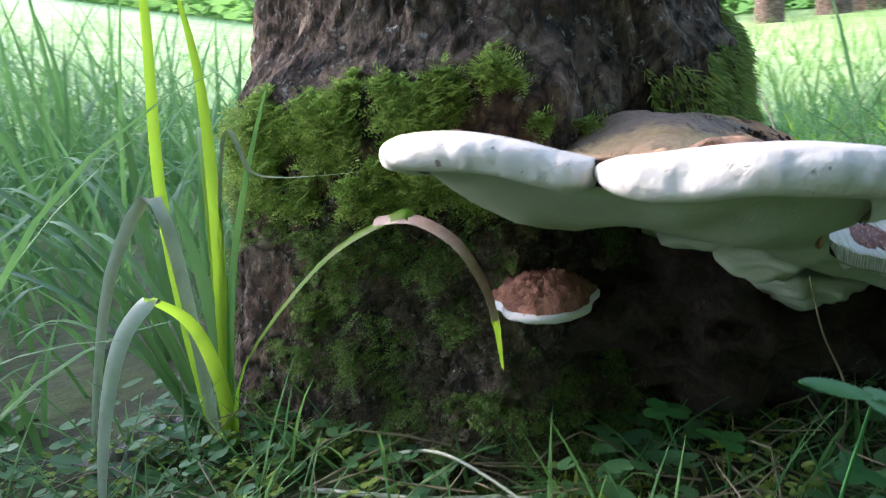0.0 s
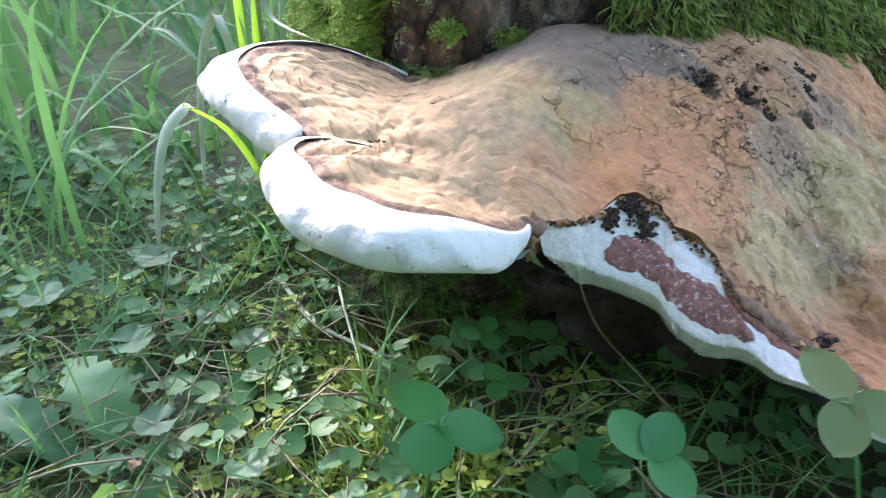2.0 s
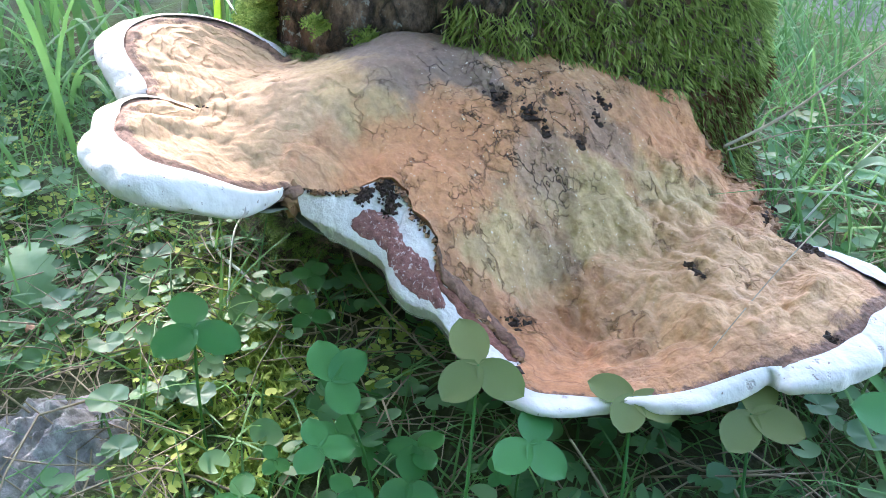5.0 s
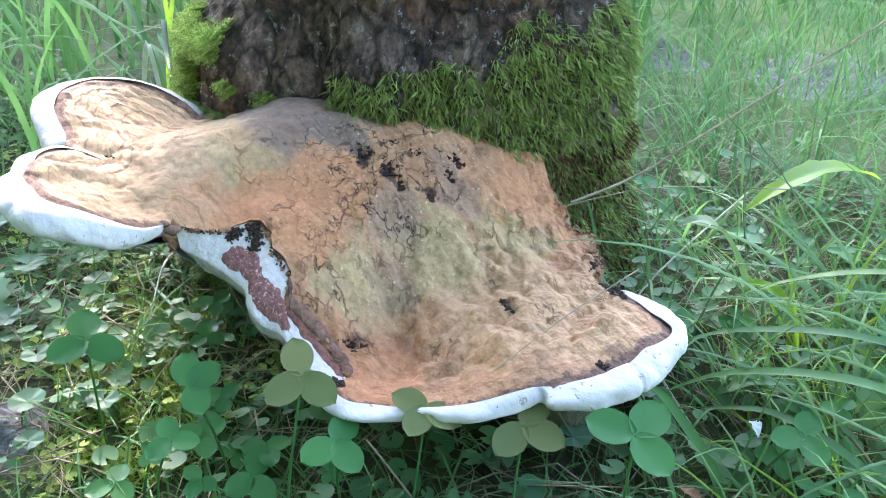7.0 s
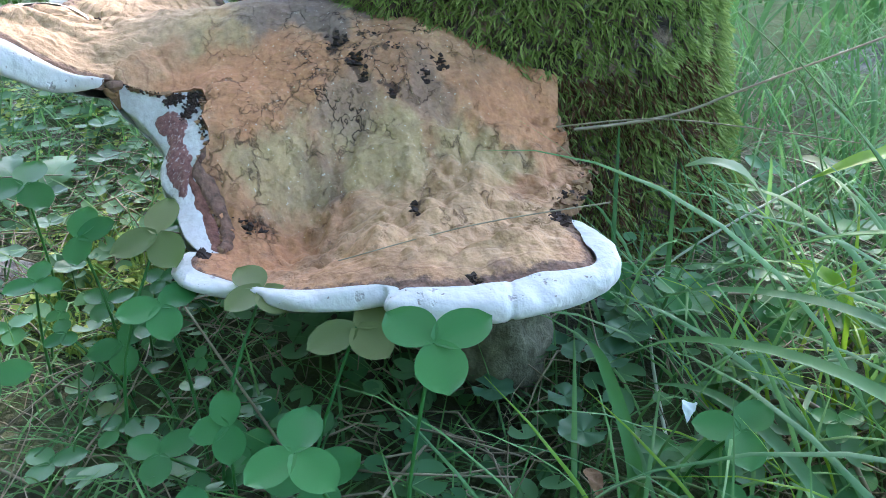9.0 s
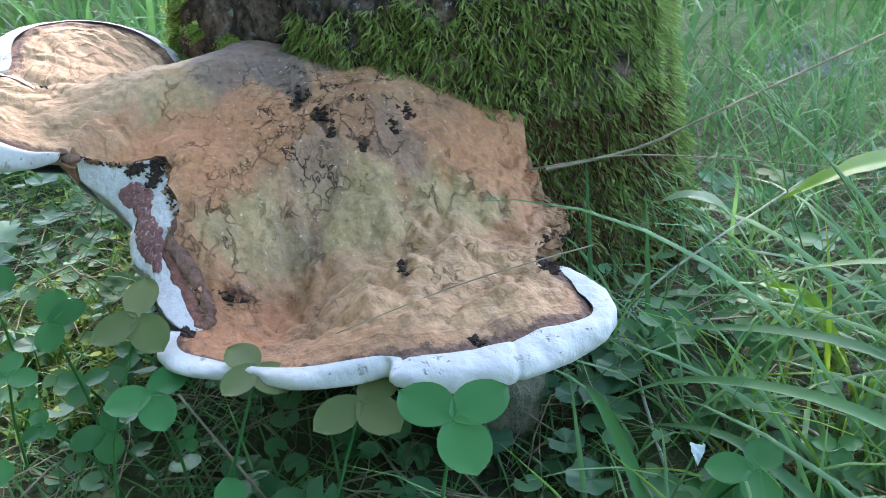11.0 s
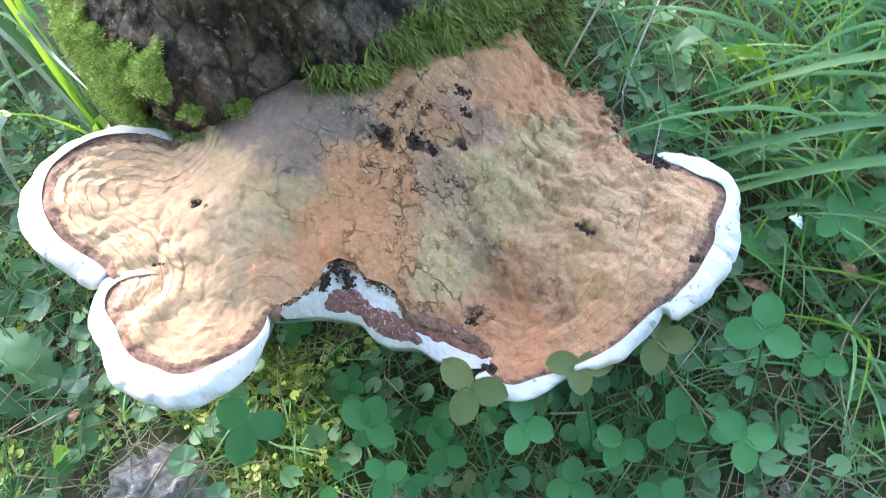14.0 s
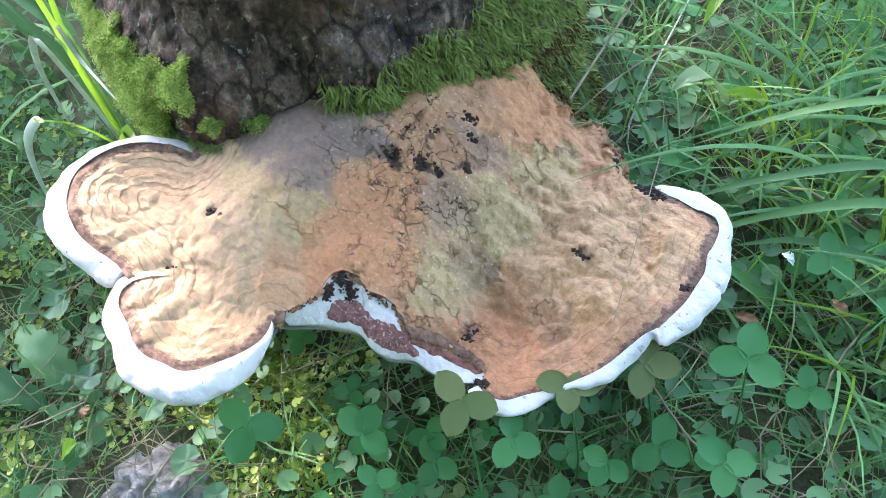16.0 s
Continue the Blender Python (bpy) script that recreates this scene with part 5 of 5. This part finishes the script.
# long sedge blades arching in from the right
def long_blade(points, width, mat, label, side=None):
    V, F = [], []
    foot = Vector(points[0])
    pts = smooth_path([Vector(p) - foot for p in points], 20)
    strip(V, F, pts, [width * (0.7 + 0.5 * min(1, 4 * i / 20)) * (1 - (i / 20) ** 4) + 0.0003 for i in range(21)], 0.35, side)
    ob = part("grass_blade", V, F, mat)
    ob.location = foot
    return tagged(ob, label, "grass blade", "long grass blades")


LB = "long arching grey-green grass blade"
long_blade([(0.47, 0.60, 0.02), (0.44, 0.57, 0.09), (0.39, 0.54, 0.115), (0.33, 0.515, 0.10), (0.29, 0.505, 0.07)], 0.006, SEDGE, LB)
long_blade([(0.50, 0.58, 0.02), (0.46, 0.55, 0.08), (0.40, 0.525, 0.10), (0.34, 0.50, 0.085), (0.30, 0.485, 0.05)], 0.0065, SEDGE, LB)
long_blade([(0.50, 0.63, 0.02), (0.46, 0.60, 0.11), (0.40, 0.575, 0.14), (0.34, 0.56, 0.12), (0.28, 0.55, 0.07)], 0.006, SEDGE, LB)
long_blade([(0.46, 0.52, 0.02), (0.42, 0.51, 0.06), (0.37, 0.50, 0.075), (0.33, 0.49, 0.06)], 0.0055, SEDGE, LB)
long_blade([(0.44, 0.66, 0.02), (0.42, 0.66, 0.15), (0.36, 0.64, 0.20), (0.30, 0.60, 0.19)], 0.006, SEDGE, LB)
long_blade([(0.38, 0.46, 0.015), (0.355, 0.47, 0.045), (0.32, 0.475, 0.065), (0.306, 0.474, 0.07)], 0.0050, leaf_material("broad_blade_green", (0.07, 0.24, 0.07), (0.11, 0.31, 0.10), 0.4, 0.3), "broad bright grass blade beside the clover", Vector((0.2, 1, 0.3)))
long_blade([(0.36, 0.72, 0.02), (0.33, 0.74, 0.14), (0.31, 0.76, 0.24), (0.27, 0.78, 0.30)], 0.006, SEDGE, LB)
long_blade([(0.42, 0.80, 0.02), (0.42, 0.82, 0.16), (0.40, 0.84, 0.27), (0.34, 0.87, 0.34)], 0.006, SEDGE, LB)


PALE = leaf_material("pale_underside_green", (0.22, 0.30, 0.15), (0.26, 0.34, 0.18), 0.55, 0.3)


def stem(points, radius, label, mat=STRAW, name="straw"):
    V, F = [], []
    foot = Vector(points[0])
    tube(V, F, smooth_path([Vector(p) - foot for p in points], 16), radius, 5, 0.6)
    ob = part(name, V, F, mat)
    ob.location = foot
    return tagged(ob, label, "straw", "loose straws")


stem([(0.205, 0.515, 0.128), (0.21, 0.57, 0.13), (0.219, 0.62, 0.145), (0.25, 0.80, 0.20)], 0.0010, "long tan dry grass stem leaning on the shelf")
stem([(0.34, 0.50, 0.02), (0.27, 0.53, 0.035), (0.23, 0.56, 0.05), (0.24, 0.66, 0.10)], 0.0010, "pale dry grass stem beside the trunk", OLD_BLADE)
stem([(0.272, 0.50, 0.118), (0.282, 0.43, 0.124), (0.290, 0.37, 0.123)], 0.0004, "thin dry stalk lying on the shelf")
stem([(0.215, 0.50, 0.135), (0.24, 0.55, 0.14), (0.29, 0.62, 0.135)], 0.0005, "thin dry stalk leaning on the shelf")
stem([(0.285, 0.345, 0.02), (0.280, 0.325, 0.07), (0.272, 0.310, 0.105)], 0.0008, "short dry stalk under the rim")
stem([(0.34, 0.46, 0.03), (0.40, 0.47, 0.055), (0.43, 0.43, 0.05), (0.41, 0.385, 0.03)], 0.0008, "thin pale green runner over the grass", PALE)
stem([(0.37, 0.50, 0.03), (0.38, 0.45, 0.06), (0.39, 0.39, 0.035)], 0.0007, "thin pale green runner over the grass", PALE)
stem([(0.30, 0.40, 0.03), (0.35, 0.36, 0.04), (0.41, 0.34, 0.03)], 0.0009, "dry straw lying in the grass")
stem([(0.43, 0.50, 0.03), (0.41, 0.42, 0.05), (0.44, 0.36, 0.03)], 0.0009, "dry straw lying in the grass")
stem([(0.328, 0.547, 0.03), (0.36, 0.555, 0.05), (0.41, 0.55, 0.03)], 0.0016, "yellowing dry blade in the grass")
stem([(0.24, 0.68, 0.03), (0.25, 0.64, 0.10), (0.27, 0.60, 0.16), (0.28, 0.55, 0.20)], 0.0006, "thin upright grass stem beside the shelf", PALE)
stem([(0.30, 0.70, 0.03), (0.285, 0.64, 0.12), (0.28, 0.58, 0.18)], 0.0006, "thin upright grass stem beside the shelf", PALE)
stem([(-0.09, 0.36, 0.028), (-0.03, 0.33, 0.035), (0.02, 0.325, 0.033), (0.05, 0.29, 0.026)], 0.0014, "pale broken straw lying on the moss", OLD_BLADE)
stem([(-0.06, 0.38, 0.03), (-0.02, 0.34, 0.05), (0.03, 0.30, 0.03)], 0.0010, "pale broken straw lying on the moss", OLD_BLADE)
stem([(0.16, 0.36, 0.03), (0.15, 0.335, 0.07), (0.135, 0.322, 0.10), (0.128, 0.318, 0.125)], 0.0006, "thin pale rootlet hanging under the torn edge")


# broad herb leaves
def broad_leaf(foot, tip, width, mat, label, arch=0.02, teeth=0.0, name="broad_leaf"):
    f, t = Vector(foot), Vector(tip)
    d = t - f
    side = d.cross(Vector((0, 0, 1))).normalized()
    rows = []
    for i in range(17):
        s = i / 16
        w = width / 2 * (math.sin(math.pi * s ** 0.8) ** 0.7 * 0.94 + 0.06 * (1 - s)) * (1 + teeth * (abs((s * 6) % 1 - 0.5) - 0.25) * 2)
        c = d * s + Vector((0, 0, arch * math.sin(math.pi * s)))
        rows.append([tuple(c + side * w * u + Vector((0, 0, 0.25 * w * abs(u) + 0.0006 * math.sin(20 * s + 3 * u)))) for u in (-1, -0.6, -0.2, 0, 0.2, 0.6, 1)])
    ob = part(name, *sheet(rows), mat)
    ob.location = f
    return tagged(ob, label, "leaf", "broad herb leaves")


broad_leaf((0.275, 0.79, 0.08), (0.258, 0.625, 0.104), 0.022, BRIGHT, "long bright green toothed herb leaf in the grass", 0.02, 0.3)
broad_leaf((0.29, 0.60, 0.06), (0.262, 0.545, 0.125), 0.016, PALE, "pale curled leaf tip standing in the grass", 0.025)
broad_leaf((0.33, 0.62, 0.02), (0.285, 0.595, 0.075), 0.014, BRIGHT, "bright green leaf base in the grass", 0.02)
broad_leaf((-0.06, 0.225, 0.02), (-0.125, 0.245, 0.034), 0.030, HERB, "broad grey-green lobed leaf close to the soil", 0.008, 0.5)
broad_leaf((-0.07, 0.205, 0.02), (-0.145, 0.20, 0.034), 0.022, HERB, "broad grey-green lobed leaf close to the soil", 0.008, 0.4)
broad_leaf((0.30, 0.53, 0.02), (0.35, 0.56, 0.05), 0.02, HERB, "soft green herb leaf under the grass", 0.012)
broad_leaf((0.40, 0.57, 0.02), (0.36, 0.60, 0.06), 0.02, HERB, "soft green herb leaf under the grass", 0.012)
broad_leaf((-0.03, 0.18, 0.03), (-0.012, 0.192, 0.05), 0.014, BRIGHT, "bright rounded seedling leaf", 0.004)
broad_leaf((-0.20, 0.46, 0.10), (-0.235, 0.45, 0.145), 0.018, HERB, "pale green leaf on a stalk in the grass", 0.006)
DEAD_LEAF = plain_material("dead_leaf_brown", (0.13, 0.065, 0.03), (0.30, 0.16, 0.08), 0.8, 120.0, 0.001)
broad_leaf((0.398, 0.487, 0.040), (0.410, 0.470, 0.046), 0.008, DEAD_LEAF, "small curled brown dead leaf in the grass", 0.004, 0.2, "dead_leaf")
broad_leaf((0.345, 0.455, 0.036), (0.366, 0.450, 0.038), 0.007, DEAD_LEAF, "small curled brown dead leaf in the grass", 0.004, 0.2, "dead_leaf")
broad_leaf((-0.035, 0.218, 0.030), (-0.030, 0.208, 0.036), 0.007, DEAD_LEAF, "small curled brown dead leaf in the grass", 0.003, 0.2, "dead_leaf")
PETAL = plain_material("white_petal", (0.68, 0.70, 0.68), (0.80, 0.81, 0.80), 0.6, 200.0, 0.0005)
broad_leaf((0.3600, 0.4900, 0.0700), (0.3685, 0.4835, 0.0695), 0.006, PETAL, "fallen white petal on the clover", 0.004, 0.2, "petal")

# moss
def fronds(name, count, patch, mat, label, length, width, droop=0.0):
    V, F = [], []
    done = 0
    while done < count:
        a, z = radians(rnd.uniform(*patch[0])), rnd.uniform(*patch[1])
        if not patch[2](math.degrees(a), z):
            continue
        done += 1
        p = Vector(trunk_point(a, z, -0.001 + 0.007 * max(0.0, fbm(math.degrees(a) * 0.16, z * 55, 4.0, 2))))
        out = Vector((math.cos(a), math.sin(a), 0))
        up = Vector((0, 0, 1))
        tan = Vector((-math.sin(a), math.cos(a), 0))
        way = (out * rnd.uniform(0.4, 1.0) + up * (rnd.uniform(-0.5, 0.6) - droop) + tan * rnd.uniform(-0.9, 0.9)).normalized()
        L = length * rnd.uniform(0.5, 1.3)
        pts = [p + way * L * t + up * L * (0.25 - droop) * t * t * (0.5 if droop == 0 else 1.0) for t in (0, 0.35, 0.7, 1.0)]
        w = width * rnd.uniform(0.7, 1.3)
        strip(V, F, pts, [w * 0.5, w, w * 0.8, w * 0.15], 0.5, way.cross(Vector((rnd.uniform(-1, 1), rnd.uniform(-1, 1), rnd.uniform(-1, 1)))))
    return stuff(name, V, F, mat, label, "moss")


def feathers(name, count, patch, mat, label, length):
    """Feather moss: short arching stems with small leaves to both sides."""
    V, F = [], []
    done = 0
    while done < count:
        a, z = radians(rnd.uniform(*patch[0])), rnd.uniform(*patch[1])
        if not patch[2](math.degrees(a), z):
            continue
        done += 1
        p = Vector(trunk_point(a, z, -0.001 + 0.007 * max(0.0, fbm(math.degrees(a) * 0.16, z * 55, 4.0, 2))))
        out, up, tan = Vector((math.cos(a), math.sin(a), 0)), Vector((0, 0, 1)), Vector((-math.sin(a), math.cos(a), 0))
        way = (out * rnd.uniform(0.7, 1.2) + up * rnd.uniform(-0.5, 0.7) + tan * rnd.uniform(-0.8, 0.8)).normalized()
        L = length * rnd.uniform(0.55, 1.25)
        side = way.cross(up * 0.8 + out * 0.7 + tan * rnd.uniform(-0.4, 0.4)).normalized()
        face = side.cross(way)
        n = 6
        for k in range(n):
            f = (k + 0.5) / n
            c = p + way * L * f - face * L * 0.22 * f * f
            w = L * (0.34 - 0.20 * f) * rnd.uniform(0.8, 1.2)
            for sgn in (-1, 1):
                tip = c + side * sgn * w + way * w * 0.55 + face * w * rnd.uniform(-0.25, 0.2)
                mid = c + side * sgn * w * 0.5 + way * w * 0.05
                mid2 = c + side * sgn * w * 0.42 + way * w * 0.62
                b = len(V)
                V.extend([tuple(c), tuple(mid), tuple(tip), tuple(mid2)])
                F.append((b, b + 1, b + 2, b + 3))
    return stuff(name, V, F, mat, label, "moss")


def patchy(a, z, seed, level):
    return fbm(a * 0.045, z * 14, seed, 3) > level


feathers("moss", 6500, ((-178, -66), (0.15, 0.25), lambda a, z: z < 0.215 - 0.022 * smooth(-122, -145, a) - 0.05 * smooth(-95, -66, a) + 0.022 * fbm(a * 0.11, 1.0, 2.0, 3) and patchy(a, z, 2.0, -0.30) and fbm(a * 0.13, z * 38, 9.0, 3) > -0.16), MOSS, "bright feathery green moss cushion on the bark", 0.0105)
feathers("moss", 8000, ((-185, -55), (0.01, 0.17), lambda a, z: patchy(a, z, 5.0, -0.40 + 0.34 * (a < -128)) and fbm(a * 0.14, z * 42, 15.0, 3) > -0.10), SHADED_MOSS, "feathery moss on the foot of the trunk, coloured darker for shade", 0.0076)
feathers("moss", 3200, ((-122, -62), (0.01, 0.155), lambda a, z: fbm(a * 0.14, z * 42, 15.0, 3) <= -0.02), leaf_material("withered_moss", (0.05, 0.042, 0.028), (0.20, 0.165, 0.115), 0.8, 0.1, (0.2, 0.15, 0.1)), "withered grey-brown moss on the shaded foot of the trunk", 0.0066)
fronds("moss", 34000, ((-60, 60), (0.02, 0.25), lambda a, z: z < 0.205 + 0.025 * fbm(a * 0.08, 3.0, 2.0, 3) + 0.025 * smooth(-30, -5, a) and patchy(a, z, 8.0, -0.85)), SHAGGY_MOSS, "shaggy hanging olive moss beside the shelf", 0.0068, 0.0010, 0.45)

V, F = [], []
for _ in range(5200):
    f = rnd.uniform(0, 1)
    x, y = 0.00 + 0.13 * f + rnd.gauss(0, 0.022), 0.325 - 0.075 * f + rnd.gauss(0, 0.024)
    if fbm(x * 42, y * 42, 6.0, 2) > -0.12 and math.hypot(x - TRUNK.x, y - TRUNK.y) > 0.17:
        blade(V, F, (x, y, ground_z(x, y) - 0.001), rnd.uniform(0, 6.28), rnd.uniform(0.006, 0.015), rnd.uniform(0.0012, 0.0026), rnd.uniform(5, 60), rnd.uniform(0, 60), 3)
stuff("ground_moss", V, F, MOSS, "yellow-green moss on the ground below the lobes", "moss")

DEAD_MOSS = leaf_material("dead_moss", (0.07, 0.03, 0.015), (0.20, 0.095, 0.05), 0.9, 0.1, (0.2, 0.1, 0.05))
fronds("moss", 7000, ((-48, 40), (0.03, 0.165), lambda a, z: z < 0.15 + 0.03 * fbm(a * 0.06, 1.0, 6.0, 2) and patchy(a, z, 12.0, -0.2)), DEAD_MOSS, "rust-brown dead moss and rot above the shelf", 0.0066, 0.0016, 0.5)

# ---- tree crown, far trees ----
CROWN = leaf_material("crown_leaf", (0.03, 0.09, 0.02), (0.07, 0.16, 0.04), 0.5, 0.3)
V, F = [], []
rc = random.Random(21)


def crown_leaf(p, r, rr):
    a, b = rr.uniform(0, 6.28), rr.uniform(-0.6, 0.6)
    u, v = Vector((math.cos(a), math.sin(a), b)) * r, Vector((-math.sin(a), math.cos(a), rr.uniform(-0.5, 0.5))) * r * 0.6
    k = len(V)
    V.extend([tuple(p - u), tuple(p + v), tuple(p + u), tuple(p - v)])
    F.append((k, k + 1, k + 2, k + 3))


for _ in range(150):
    c = Vector((-0.2 + 2.0 * rc.uniform(-1, 1), 0.9 + 1.8 * rc.uniform(-1, 1), 4.2 + rc.uniform(-0.6, 0.9)))
    for _ in range(40):
        crown_leaf(c + Vector((rc.gauss(0, 0.26), rc.gauss(0, 0.26), rc.gauss(0, 0.16))), 0.075, rc)
part("crown", V, F, CROWN, tree)


def far_tree(x, y, r, h, seed, clumps=60, low=0.55):
    thing = tagged(new("far_tree"), "broad tree in leaf at the far side of the meadow", "tree", "far trees")
    thing.location = (x, y, ground_z(x, y))
    rows = [[((r * (1 - 0.07 * k) + 0.12 * r * math.exp(-k) + 0.04 * r * math.sin(4 * a + seed)) * math.cos(a), (r * (1 - 0.07 * k) + 0.12 * r * math.exp(-k)) * math.sin(a), h * k / 8 - 0.05) for a in [2 * math.pi * j / 16 for j in range(16)]] for k in range(9)]
    part("trunk", *sheet(rows, True), BARK, thing)
    rr = random.Random(seed)
    V.clear(), F.clear()
    for _ in range(clumps):
        c = Vector((rr.gauss(0, 1.2), rr.gauss(0, 1.2), h * rr.uniform(low, 1.25)))
        for _ in range(14):
            p = c + Vector((rr.gauss(0, 0.35), rr.gauss(0, 0.35), rr.gauss(0, 0.25)))
            crown_leaf(p, 0.22, rr)
    part("crown", list(V), list(F), CROWN, thing)


V, F = [], []
for i, (x, y, r) in enumerate([(2.9, 8.5, 0.12), (3.9, 9.5, 0.16), (4.6, 10.0, 0.30), (7.5, 11.0, 0.25), (0.6, 13.0, 0.3), (9.0, 3.0, 0.3), (7.0, -5.0, 0.3), (-3.0, -8.0, 0.3), (2.0, -9.0, 0.3)]):
    far_tree(x, y, r, 4.0, i + 3)
for i, (x, y) in enumerate([(-2.2, -3.6), (0.4, -4.2), (3.2, -3.8), (5.2, -1.6)]):      # unseen trees behind the view, added to screen off sky light
    far_tree(x, y, 0.2, 4.0, i + 40, 130, 0.12)
# unseen tree, added in the sun's path to shade grass and ground
shade = tagged(new("unseen_shade_tree"), "unseen slender tree in leaf, added to shade the tall grass", "tree")
shade.location = (-6.65, 3.7, ground_z(-6.65, 3.7))
part("trunk", *sheet([[(0.09 * (1 - 0.06 * k) * math.cos(a), 0.09 * (1 - 0.06 * k) * math.sin(a), 0.45 * k - 0.05) for a in [2 * math.pi * j / 12 for j in range(12)]] for k in range(9)], True), BARK, shade)
rs = random.Random(17)
V, F = [], []
for _ in range(130):
    c = Vector((rs.gauss(0, 0.8), rs.gauss(0.0, 1.2), rs.uniform(1.5, 4.2)))
    for _ in range(38):
        p = c + Vector((rs.gauss(0, 0.3), rs.gauss(0, 0.3), rs.gauss(0, 0.2)))
        w = p + shade.location
        x, y = w.x - sun_dir.x / sun_dir.z * (w.z - 0.17), w.y - sun_dir.y / sun_dir.z * (w.z - 0.17)
        # no leaves where sun is wanted on lobes and trunk foot
        if (x / 0.38) ** 2 + ((y - 0.34) / 0.26) ** 2 > 1 or y < 0.22 - 0.6 * (x + 0.03):
            crown_leaf(p, 0.10, rs)
part("crown", V, F, CROWN, shade)
V, F = [], []
rh = random.Random(5)
bank = []
for k in range(7):
    bank.append([(0.5 + (15.5 - 0.25 * k + 0.8 * fbm(math.cos(a) * 6, math.sin(a) * 6, k * 0.6, 2)) * math.cos(a), 1 + (15.5 - 0.25 * k + 0.8 * fbm(math.cos(a) * 6, math.sin(a) * 6, k * 0.6, 2)) * math.sin(a), 0.34 * k - 0.2) for a in [2 * math.pi * j / 120 for j in range(120)]])
HEDGE = leaf_material("hedge_leaf", (0.11, 0.22, 0.06), (0.19, 0.33, 0.11), 0.5, 0.4)
V, F = sheet(bank, True)
for _ in range(30000):
    a = rh.uniform(-0.4, 3.6)
    d = 14.3 + rh.uniform(-0.9, 0.9)
    crown_leaf(Vector((0.5 + d * math.cos(a), 1 + d * math.sin(a), ground_z(d, 0) + 2.1 * rh.random() ** 1.2)), 0.085, rh)
stuff("hedge", V, F, HEDGE, "dense green hedge beyond the meadow", "hedge")
